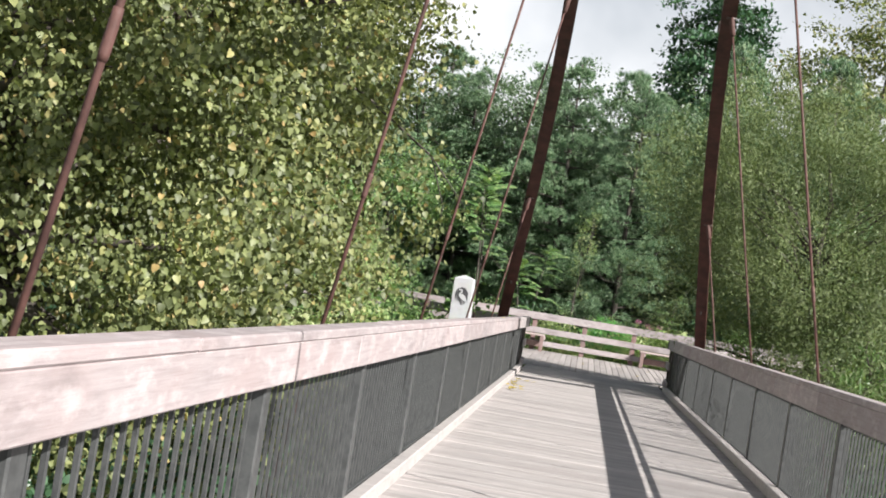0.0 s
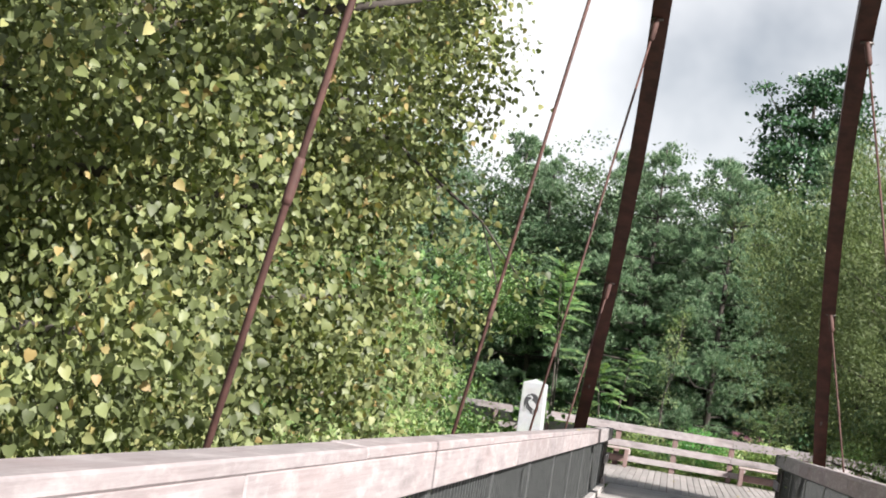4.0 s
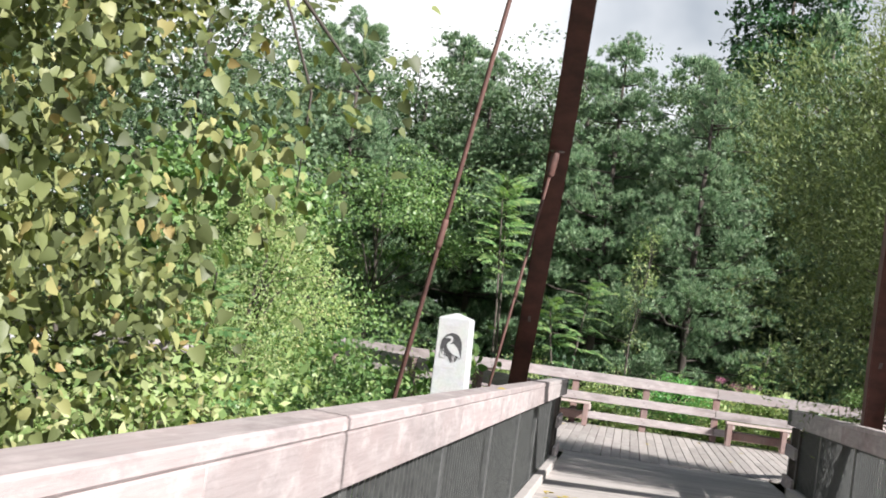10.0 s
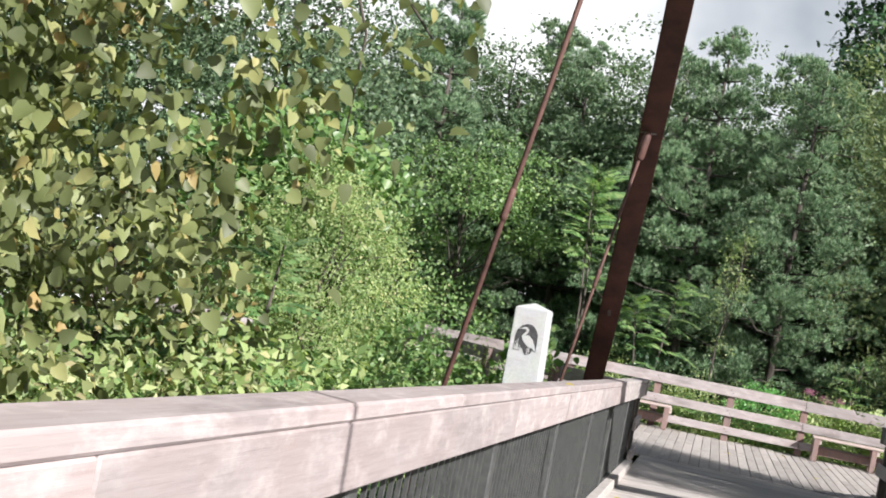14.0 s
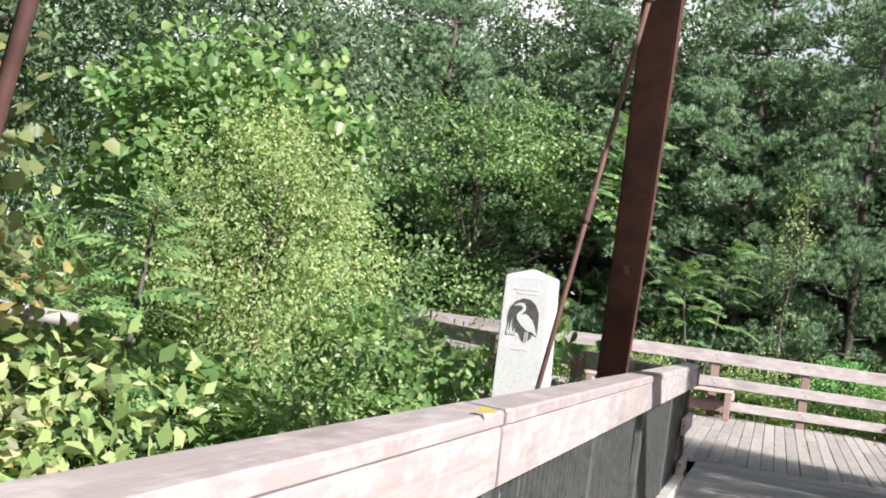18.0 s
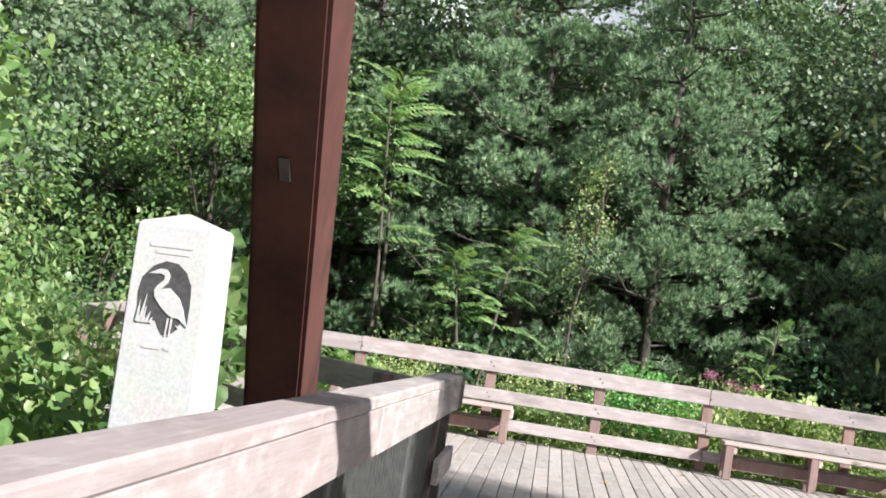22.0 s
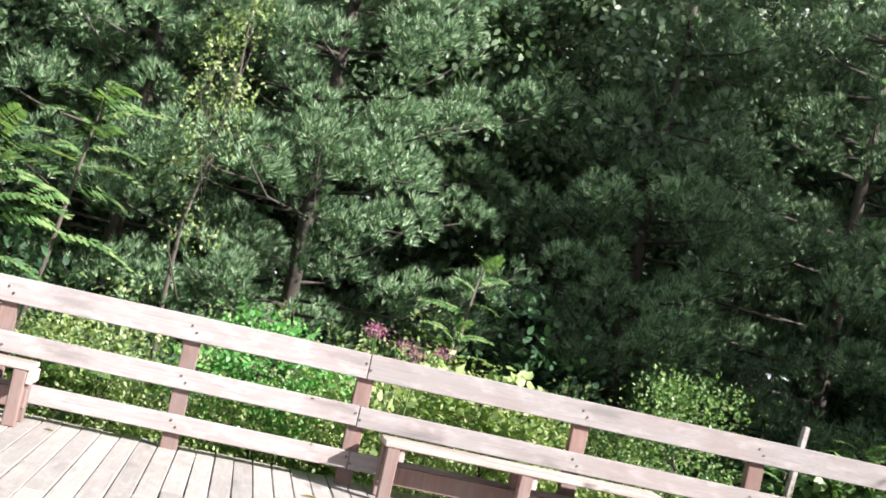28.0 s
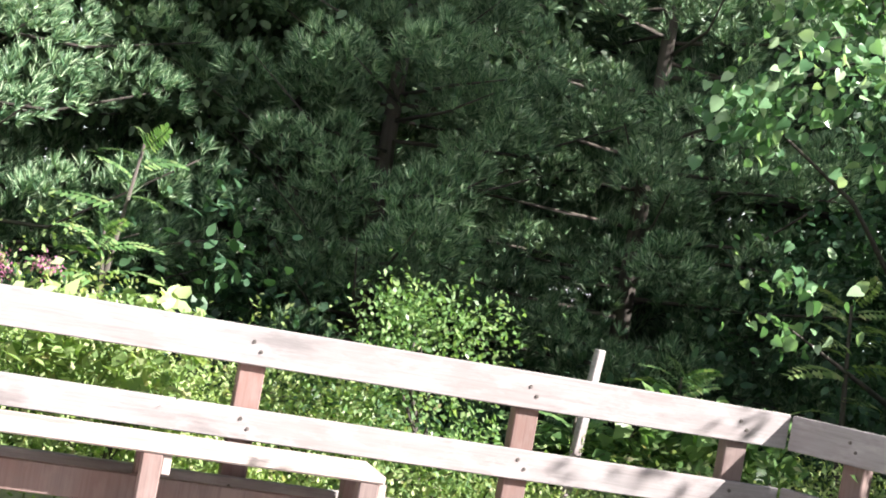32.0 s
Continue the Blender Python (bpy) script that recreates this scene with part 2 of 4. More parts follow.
VIVID_LEAF = leaf_material("vivid_leaf", [(0.0, (0.070, 0.240, 0.060)), (0.6, (0.150, 0.430, 0.120)), (1.0, (0.300, 0.580, 0.220))], 0.4, 0.4)
FRESH_LEAF = leaf_material("fresh_leaf", [(0.0, (0.085, 0.175, 0.060)), (0.6, (0.175, 0.300, 0.115)), (1.0, (0.320, 0.430, 0.190))], 0.4, 0.4)
MEADOW_LEAF = leaf_material("meadow_leaf", [(0.0, (0.180, 0.280, 0.110)), (0.5, (0.370, 0.490, 0.210)), (0.9, (0.540, 0.610, 0.340)), (1.0, (0.520, 0.450, 0.280))], 0.5, 0.45)
LINDEN_LEAF = leaf_material("linden_leaf", [(0.0, (0.080, 0.180, 0.090)), (0.6, (0.210, 0.370, 0.200)), (1.0, (0.470, 0.590, 0.410))], 0.22, 0.35)
GREY_LEAF = leaf_material("grey_green_leaf", [(0.0, (0.055, 0.100, 0.058)), (0.6, (0.125, 0.195, 0.115)), (1.0, (0.230, 0.310, 0.200))], 0.45, 0.3)
WILLOW_LEAF = leaf_material("willow_leaf", [(0.0, (0.088, 0.126, 0.052)), (0.6, (0.155, 0.205, 0.086)), (1.0, (0.260, 0.310, 0.155))], 0.55, 0.34)
FROND_LEAF = leaf_material("frond_leaf", [(0.0, (0.085, 0.185, 0.075)), (0.6, (0.220, 0.370, 0.155)), (1.0, (0.410, 0.500, 0.240))], 0.4, 0.4)
PETAL = leaf_material("petal", [(0.0, (0.30, 0.10, 0.22)), (1.0, (0.50, 0.20, 0.36))], 0.6, 0.3)
YELLOW_LEAF = leaf_material("fallen_leaf", [(0.0, (0.45, 0.33, 0.06)), (1.0, (0.62, 0.50, 0.12))], 0.6, 0.2)
BARK = wood_material("bark", (0.035, 0.029, 0.025), (0.09, 0.075, 0.066), (0.12, 0.108, 0.098), 2, 0.95, 0.4, 0.2, False)


def ground_material():
    m, n, l, bsdf = material("woodland_floor")
    a = noise_node(n, l, 0.6, 6.0, (1, 1, 1), 0.6, "Object", False)
    b = noise_node(n, l, 14.0, 6.0, (1, 1, 1), 0.7, "Object", False)
    t1 = ramp_node(n, [(0.35, (0.06, 0.05, 0.03)), (0.65, (0.06, 0.10, 0.03))])
    l.new(a.outputs["Fac"], t1.inputs["Fac"])
    t2 = ramp_node(n, [(0.3, (0.5, 0.5, 0.5)), (0.7, (1.4, 1.4, 1.3))])
    l.new(b.outputs["Fac"], t2.inputs["Fac"])
    c = mix_colour(n, l, 1.0, t1.outputs["Color"], t2.outputs["Color"], "MULTIPLY")
    l.new(c, bsdf.inputs["Base Color"])
    bsdf.inputs["Roughness"].default_value = 1.0
    bump(n, l, bsdf, b.outputs["Fac"], 1.0, 0.05)
    return m


GROUND = ground_material()

# ---- builders ----


def mesh_of(name, bm, mat):
    me = bpy.data.meshes.new(name)
    bm.to_mesh(me)
    bm.free()
    me.materials.append(mat)
    return me


def part_mesh(name, me, parent, m=None, label=""):
    ob = new(name, me)
    ob.parent = parent
    if m is not None:
        ob.matrix_basis = m
    if label:
        ob["label"] = label
    return ob


def part(name, bm, mat, parent, label="", m=None):
    return part_mesh(name, mesh_of(name, bm, mat), parent, m, label)


def thing(name, label, category, m=None, group="", kind=""):
    ob = new(name)
    if m is not None:
        ob.matrix_basis = m
    return tagged(ob, label, category, group, kind)


def block(sx, sy, sz, chamfer=0.006, at=(0, 0, 0)):
    """A sawn timber block with eased edges, about its centre."""
    bm = bmesh.new()
    bmesh.ops.create_cube(bm, size=1.0)
    bmesh.ops.scale(bm, vec=(sx, sy, sz), verts=bm.verts)
    if chamfer:
        bmesh.ops.bevel(bm, geom=list(bm.edges), offset=chamfer, segments=1, affect="EDGES")
    bmesh.ops.translate(bm, vec=at, verts=bm.verts)
    return bm


_blocks = {}


def block_mesh(name, sx, sy, sz, mat, chamfer=0.006):
    key = (name, round(sx, 4), round(sy, 4), round(sz, 4), mat.name)
    if key not in _blocks:
        _blocks[key] = mesh_of(name, block(sx, sy, sz, chamfer), mat)
    return _blocks[key]


def tube(points, radii, sides=8):
    """A round bar through points, with a radius at each."""
    bm = bmesh.new()
    rings = []
    pts = [Vector(p) for p in points]
    for i, p in enumerate(pts):
        d = (pts[min(i + 1, len(pts) - 1)] - pts[max(i - 1, 0)]).normalized()
        a = d.cross(Vector((0.31, 0.17, 0.94)) if abs(d.z) < 0.9 else Vector((1, 0, 0))).normalized()
        b = d.cross(a)
        rings.append([bm.verts.new(p + (a * math.cos(k * math.tau / sides) + b * math.sin(k * math.tau / sides)) * radii[i]) for k in range(sides)])
    for r0, r1 in zip(rings, rings[1:]):
        for k in range(sides):
            bm.faces.new((r0[k], r0[(k + 1) % sides], r1[(k + 1) % sides], r1[k]))
    bm.faces.new(rings[0][::-1])
    bm.faces.new(rings[-1])
    for f in bm.faces:
        f.smooth = True
    return bm


def mesh_np(name, verts, faces, mat):
    """A mesh from arrays: verts (n, 3), faces (m, k)."""
    me = bpy.data.meshes.new(name)
    n, (m, k) = len(verts), faces.shape
    me.vertices.add(n)
    me.vertices.foreach_set("co", np.ascontiguousarray(verts, dtype=np.float32).ravel())
    me.loops.add(m * k)
    me.loops.foreach_set("vertex_index", faces.astype(np.int32).ravel())
    me.polygons.add(m)
    me.polygons.foreach_set("loop_start", np.arange(0, m * k, k, dtype=np.int32))
    me.update(calc_edges=True)
    me.materials.append(mat)
    return me


# ---- leaves ----
# each template: points (x across, y along, z up from the blade) and quads
HEART = (np.array([(0, 0, -0.03), (-0.40, 0.10, 0.08), (-0.40, 0.52, 0.08), (0, 1.0, -0.10), (0.40, 0.52, 0.08), (0.40, 0.10, 0.08)]), np.array([(0, 3, 2, 1), (0, 5, 4, 3)]))
BROAD = (np.array([(0, 0, 0), (-0.27, -0.07, 0.06), (-0.48, 0.18, 0.12), (-0.37, 0.58, 0.07), (0, 1.05, -0.14), (0.37, 0.58, 0.07), (0.48, 0.18, 0.12), (0.27, -0.07, 0.06), (0, 0.45, 0.0)]),
         np.array([(0, 8, 2, 1), (8, 4, 3, 2), (0, 7, 6, 8), (8, 6, 5, 4)]))
OVAL = (np.array([(0, 0, 0), (-0.27, 0.4, 0.05), (0, 1.0, -0.06), (0.27, 0.4, 0.05)]), np.array([(0, 3, 2, 1)]))
ROUND = (np.array([(0, 0, 0), (-0.25, 0.22, 0.04), (-0.27, 0.60, 0.04), (0, 1.0, -0.08), (0.27, 0.60, 0.04), (0.25, 0.22, 0.04)]), np.array([(0, 5, 2, 1), (5, 4, 3, 2)]))
LANCE = (np.array([(0, 0, 0), (-0.12, 0.45, 0.02), (0, 1.0, -0.05), (0.12, 0.45, 0.02)]), np.array([(0, 3, 2, 1)]))


def needle_tuft(n, rng, width=0.035):
    v, f = [], []
    for i in range(n):
        a, b = rng.uniform(0, math.tau), rng.uniform(0.1, 0.95)
        d = np.array([math.sin(b) * math.cos(a), math.cos(b), math.sin(b) * math.sin(a)])
        s = np.cross(d, rng.normal(size=3))
        s *= width / np.linalg.norm(s)
        o = len(v)
        v += [d * 0.05 + s, d * 0.05 - s, d * rng.uniform(0.75, 1.1)]
        f.append((o, o + 1, o + 2))
    return np.array(v), np.array(f)


def frond(pairs, rng, droop=0.35, width=0.23, blade=0.062):
    """A compound leaf: a stalk with pairs of narrow leaflets."""
    v, f = [], []
    for i in range(pairs):
        u = 0.15 + 0.85 * i / (pairs - 1)
        base = np.array([0, u, 0.25 * u - droop * u * u])
        ln = width * (0.55 + 0.45 * math.sin(math.pi * min(1, 0.2 + u * 0.85)))
        for sgn in (-1, 1):
            d = np.array([sgn * 0.92, 0.38, -0.22 + rng.uniform(-0.1, 0.1)])
            side = np.array([0, 1, -0.3]) * blade
            o = len(v)
            v += [base, base + d * ln * 0.45 + side, base + d * ln, base + d * ln * 0.45 - side]
            f.append((o, o + 1, o + 2, o + 3))
    o = len(v)
    v += [np.array([-0.012, 0, 0]), np.array([0.012, 0, 0]), np.array([0.006, 1, 0.25 - droop]), np.array([-0.006, 1, 0.25 - droop])]
    f.append((o, o + 1, o + 2, o + 3))
    return np.array(v), np.array(f)


def place(template, pos, along, up, size):
    """Copies of a leaf template: at pos, pointing along, with its face towards up."""
    tv, tf = template
    y = along / np.linalg.norm(along, axis=1, keepdims=True)
    x = np.cross(y, up)
    x /= np.linalg.norm(x, axis=1, keepdims=True) + 1e-9
    z = np.cross(x, y)
    v = pos[:, None, :] + size[:, None, None] * (tv[None, :, 0:1] * x[:, None, :] + tv[None, :, 1:2] * y[:, None, :] + tv[None, :, 2:3] * z[:, None, :])
    n, k = len(pos), len(tv)
    f = tf[None] + (np.arange(n) * k)[:, None, None]
    return v.reshape(-1, 3), f.reshape(-1, tf.shape[1])


def join_np(parts):
    vs, fs, o = [], [], 0
    for v, f in parts:
        vs.append(v)
        fs.append(f + o)
        o += len(v)
    return np.concatenate(vs), np.concatenate(fs)


def puffs(rng, n, centre, radii, hollow=0.45, low=-1.0):
    """Centres of leaf clumps in a lumpy ellipsoid, denser towards its outside."""
    d = rng.normal(size=(n * 2, 3))
    d /= np.linalg.norm(d, axis=1, keepdims=True)
    d = d[d[:, 2] > low][:n]
    ph = rng.uniform(0, 6.28, 6)
    lump = 1 + 0.16 * np.sin(3 * d[:, 0] * 2 + ph[0]) * np.sin(2.6 * d[:, 1] * 2 + ph[1]) + 0.12 * np.sin(7 * d[:, 2] + ph[2] + 4 * d[:, 0])
    r = (hollow + (1 - hollow) * rng.uniform(0, 1, len(d)) ** 0.6) * lump
    return np.array(centre) + d * r[:, None] * np.array(radii)


def leaves_at(rng, centres, per, spread, size, template, flat=0.5, droop=0.3, heart=None):
    """Leaves scattered about the clump centres, turned outwards and to the light."""
    n = len(centres) * per
    c = np.repeat(centres, per, axis=0)
    off = rng.normal(size=(n, 3)) * np.array(spread)
    pos = c + off
    mid = centres.mean(axis=0) if heart is None else np.array(heart)
    out = pos - mid
    out /= np.linalg.norm(out, axis=1, keepdims=True) + 1e-6
    along = out * 0.5 + rng.normal(size=(n, 3)) * 0.7 + np.array([0, 0, -droop])
    up = rng.normal(size=(n, 3)) * (1 - flat) + out * 0.35 + np.array([0, 0, flat]) + 0.5 * np.array(SUN_DIR)
    return place(template, pos, along, up, size * rng.uniform(0.6, 1.25, n))


def wood_of(rng, base, top, girth, tips, limbs=9):
    """Trunk and limbs of a tree as one bmesh."""
    base, top = Vector(base), Vector(top)
    pts, rad = [], []
    for i in range(7):
        u = i / 6
        p = base.lerp(top, u) + Vector((rng.uniform(-1, 1), rng.uniform(-1, 1), 0)) * 0.12 * (u > 0)
        pts.append(p)
        rad.append(girth * (1 - 0.8 * u) * (1.35 if i == 0 else 1))
    bm = tube(pts, rad, 9)
    me = bpy.data.meshes.new("limb_tmp")
    for k in rng.choice(len(tips), min(limbs, len(tips)), replace=False):
        tip = Vector(tips[k])
        u = min(0.92, max(0.18, (tip.z - base.z) / max(0.1, top.z - base.z) * 0.7 + rng.uniform(-0.08, 0.08)))
        a = base.lerp(top, u)
        mid = a.lerp(tip, 0.5) + Vector((rng.uniform(-.2, .2), rng.uniform(-.2, .2), rng.uniform(0.0, 0.35)))
        g = girth * (1 - 0.8 * u) * 0.5
        b2 = tube([a, a.lerp(mid, 0.6), mid, mid.lerp(tip, 0.6), tip], [g, g * .8, g * .6, g * .4, g * .15], 6)
        b2.to_mesh(me)
        b2.free()
        bm.from_mesh(me)
    bpy.data.meshes.remove(me)
    for f in bm.faces:
        f.smooth = True
    return bm


def leafy_tree(name, label, seed, at, height, centre, radii, clumps, per, spread, size, template, leaf, girth=0.16, hollow=0.4, low=-1.0, flat=0.5, droop=0.3, limbs=10, group="", extra=None, reach_x=None):
    rng = np.random.default_rng(seed)
    t = thing(name, label, "bush" if "bush" in name or "shrub" in name else "tree", pose(*at), group)
    tips = puffs(rng, int(clumps * 0.6), centre, radii, hollow, low)
    per = int(per / 0.6)
    spread = (spread[0] * 1.1, spread[1] * 1.1, spread[2] * 0.8)
    if extra is not None:
        tips = np.concatenate([tips, extra(rng)])
    part("trunk", wood_of(rng, (0, 0, 0), (centre[0] * 0.6, centre[1] * 0.6, height), girth, tips, limbs), BARK, t)
    if reach_x is not None:
        tips = tips[tips[:, 0] < reach_x]
    v, f = leaves_at(rng, tips, per, spread, size, template, flat, droop, centre)
    part_mesh("crown", mesh_np("crown", v, f, leaf), t)
    return t


def pine_tree(label, seed, height, reach, group="", tiers=15, tufts=40, needles=16, width=0.052, brush=0.115):
    """A soft-needled pine: tiers of boughs whose outer halves carry rounded pads of needle brushes."""
    rng = np.random.default_rng(seed)
    t = thing("pine_tree", label, "tree", None, group)
    bm = tube([(0, 0, 0), (0.05, 0.03, height * 0.5), (0, 0, height)], [0.11, 0.07, 0.02], 8)
    me = bpy.data.meshes.new("bough_tmp")
    pos, along = [], []
    for k in range(tiers):
        u = (k + 0.4) / tiers
        boughs = 6 if u < 0.75 else 4
        for j in range(boughs):
            a = k * 1.1 + j * math.tau / boughs + rng.uniform(-0.35, 0.35)
            ln = reach * min(1.0, (1.02 - u) ** 0.75 * 1.25) * rng.uniform(0.6, 1.1)
            d = np.array([math.cos(a), math.sin(a), 0.0])
            side = np.array([-d[1], d[0], 0.0])
            z0 = height * u + rng.uniform(-0.3, 0.3)
            lift = rng.uniform(-0.05, 0.28) * ln
            tip = d * ln + np.array([0, 0, z0 + lift])
            b2 = tube([(0, 0, max(0.1, z0 - 0.1)), tuple(d * ln * 0.55 + np.array([0, 0, z0 - 0.05])), tuple(tip)], [0.022, 0.014, 0.005], 4)
            b2.to_mesh(me)
            b2.free()
            bm.from_mesh(me)
            puffs_n = 5 if ln > 1.6 else 3
            for q in range(puffs_n):
                w = 0.22 + 0.82 * (q + rng.uniform(0, 1)) / puffs_n
                r = rng.uniform(0.20, 0.36) * (1.2 - 0.5 * u)
                cc = d * ln * w + side * rng.normal() * 0.28 + np.array([0, 0, z0 + lift * w * w + rng.uniform(-0.15, 0.2)])
                off = rng.normal(size=(tufts, 3))
                off /= np.linalg.norm(off, axis=1, keepdims=True)
                off[:, 2] = np.abs(off[:, 2]) * 1.3 - 0.2
                pos.append(cc + off * np.array([r, r, r * 0.95]) * rng.uniform(0.55, 1.0, (tufts, 1)) ** 0.5)
                along.append(off * 0.8 + d * 0.35 + np.array([0, 0, 0.6]))
    bpy.data.meshes.remove(me)
    part("trunk", bm, BARK, t)
    pos, along = np.concatenate(pos), np.concatenate(along)
    sets = []
    for j in range(5):
        sel = np.arange(j, len(pos), 5)
        sets.append(place(needle_tuft(needles, rng, width), pos[sel], along[sel], rng.normal(size=(len(sel), 3)), brush * rng.uniform(0.8, 1.3, len(sel))))
    v, f = join_np(sets)
    part_mesh("crown", mesh_np("crown", v, f, PINE_NEEDLE), t)
    return t


def frond_plant(name, label, seed, at, height, stems, size, leaf, whorls=7, group="", category="shrub"):
    """Stems that carry rosettes of long compound leaves."""
    rng = np.random.default_rng(seed)
    t = thing(name, label, category, pose(*at), group)
    fr = [frond(11, rng, rng.uniform(0.25, 0.55)) for _ in range(3)]
    sets = []
    for s in range(stems):
        lean = Vector((rng.uniform(-.16, .16), rng.uniform(-.16, .16), 1)) * (height * rng.uniform(0.55, 1.0) if s else height)
        foot = Vector((rng.uniform(-.25, .25), rng.uniform(-.25, .25), 0)) * min(1, stems - 1)
        part("stem", tube([foot, foot + lean * 0.5 + Vector((.04, .02, 0)), foot + lean], [0.035, 0.025, 0.01], 6), BARK, t)
        n = whorls * 4
        u = 0.5 + 0.5 * np.sqrt(np.linspace(0.02, 1, n))
        p = np.array(foot)[None] + u[:, None] * np.array(lean)[None]
        a = np.arange(n) * 2.4 + rng.uniform(-0.4, 0.4, n)
        el = 0.05 + 1.1 * (u - 0.5) ** 2 * 4 * 0.5
        d = np.stack([np.cos(a), np.sin(a), el * rng.uniform(0.5, 1.2, n)], 1)
        for j in range(3):
            sel = np.arange(j, n, 3)
            sets.append(place(fr[j], p[sel], d[sel], d[sel] * np.array([0.6, 0.6, 0.0]) + np.array([0, 0, 0.8]) + 0.6 * np.array(SUN_DIR) + rng.normal(size=(len(sel), 3)) * 0.15, size * rng.uniform(0.7, 1.15, len(sel)) * (1.3 - 0.5 * u[sel])))
    v, f = join_np(sets)
    part_mesh("leaves", mesh_np("leaves", v, f, leaf), t)
    return t

# ---- ground ----


def ground_height(x, y):
    return -0.55 + 0.18 * math.sin(x * 0.31 + 1.0) * math.sin(y * 0.27) + 0.25 * max(0.0, min(1.0, (y - 7.0) / 8.0))


bm = bmesh.new()
xs = [-600, -120, -60] + [-40 + 2 * i for i in range(41)] + [60, 120, 600]
ys = [-600, -120, -60] + [-44 + 2 * i for i in range(46)] + [70, 140, 600]
rows_v = [[bm.verts.new((x, y, ground_height(x, y))) for x in xs] for y in ys]
for r0, r1 in zip(rows_v, rows_v[1:]):
    for i in range(len(xs) - 1):
        bm.faces.new((r0[i], r0[i + 1], r1[i + 1], r1[i])).smooth = True
ground = new("ground", mesh_of("ground", bm, GROUND))
tagged(ground, "dark woodland soil with patches of grass", "ground", kind="structure")

# ---- the bridge ----
SLOPE = 0.0205
TILT = -math.degrees(math.atan(SLOPE))
HALF = 1.456
Y0 = -38.0


FLOOR_Z = 0.05


def dz(y):
    return -SLOPE * min(y, 0.0)


def along_bridge(x, ya, yb, z):
    """The pose of a board that runs along the bridge, at height z over its deck."""
    ym = (ya + yb) / 2
    return pose(x, ym, dz(ym) + z, TILT, 0, 0)


def end_wood(half):
    return wood_material("rail_end_wood", (0.26, 0.235, 0.238), (0.43, 0.40, 0.402), (0.32, 0.26, 0.25), 1, 0.85, 0.4, 0.6, True, half)


def bridge_railing(side, y_end, label):
    t = thing("bridge_railing", label, "railing")
    s = side
    caps = [Y0, -31.3, -26.86, -22.6, -19.27, -15.2, -11.6, -6.9, y_end]
    faces = [Y0, -33.0, -28.4, -23.9, -20.2, -17.83, -13.8, -11.7, -9.3, -6.22, y_end]
    rng = random.Random(5 + side)
    for a, b in zip(caps, caps[1:]):
        m = along_bridge(s * (HALF + 0.022), a, b, 1.071 + rng.uniform(-.002, .002)) @ pose(0, 0, 0, 0, rng.uniform(-.5, .5), 0)
        part_mesh("cap_board", block_mesh("cap_board", 0.135, b - a - 0.006, 0.042, RAIL_WOOD if b < y_end else end_wood((b - a) / 2), 0.007), t, m)
    for a, b in zip(faces, faces[1:]):
        m = along_bridge(s * (HALF - 0.022 + rng.uniform(-.002, .002)), a, b, 0.971)
        part_mesh("face_board", block_mesh("face_board", 0.04, b - a - 0.006, 0.158, RAIL_WOOD if b < y_end else end_wood((b - a) / 2), 0.005), t, m)
    part_mesh("kerb", block_mesh("kerb", 0.09, y_end - 0.9 - Y0, 0.10, SPAN_WOOD, 0.008), t, along_bridge(s * (HALF - 0.02), Y0, y_end - 0.9, FLOOR_Z + 0.05))
    steel_end = y_end - 0.95
    part_mesh("bottom_rail", block_mesh("bottom_rail", 0.04, steel_end - Y0, 0.03, RAIL_STEEL, 0.003), t, along_bridge(s * (HALF + 0.05), Y0, steel_end, 0.14))
    part_mesh("top_rail", block_mesh("top_rail", 0.045, steel_end - Y0, 0.02, RAIL_STEEL, 0.003), t, along_bridge(s * (HALF + 0.05), Y0, steel_end, 0.879))
    y = -2.1 - 2.33 * 1
    posts = []
    while y > Y0:
        posts.append(y)
        part_mesh("post", block_mesh("post", 0.065, 0.10, 1.15, RAIL_STEEL, 0.006), t, pose(s * (HALF + 0.05), y, dz(y) + 0.33, TILT, 0, 0))
        y -= 2.35
    n = int((steel_end + 30.2) / 0.108)
    for i in range(n):
        y = steel_end - 0.05 - i * 0.108
        if min(abs(y - p) for p in posts) < 0.06:
            continue
        part_mesh("baluster", block_mesh("baluster", 0.014, 0.018, 0.74, RAIL_STEEL, 0), t, pose(s * (HALF + 0.05), y, dz(y) + 0.52, 0, 0, 0))
    # timber end of the railing
    part_mesh("end_post", block_mesh("end_post", 0.09, 0.14, 1.25, STAINED_SHADED_POST, 0.006), t, pose(s * (HALF + 0.06), y_end - 0.92, 0.28))
    part_mesh("end_post", block_mesh("end_post", 0.09, 0.14, 1.25, STAINED_SHADED_POST, 0.006), t, pose(s * (HALF + 0.06), y_end - 0.16, 0.28))
    for z in (0.62, 0.24):
        part_mesh("end_rail", block_mesh("end_rail", 0.04, 1.0, 0.14, RAIL_WOOD, 0.006), t, pose(s * (HALF - 0.012), y_end - 0.53, z))
    return t


bridge_railing(-1, -1.95, "weathered timber-capped railing with grey steel balusters")
bridge_railing(1, -1.65, "weathered timber-capped railing with grey steel balusters, in half shade")

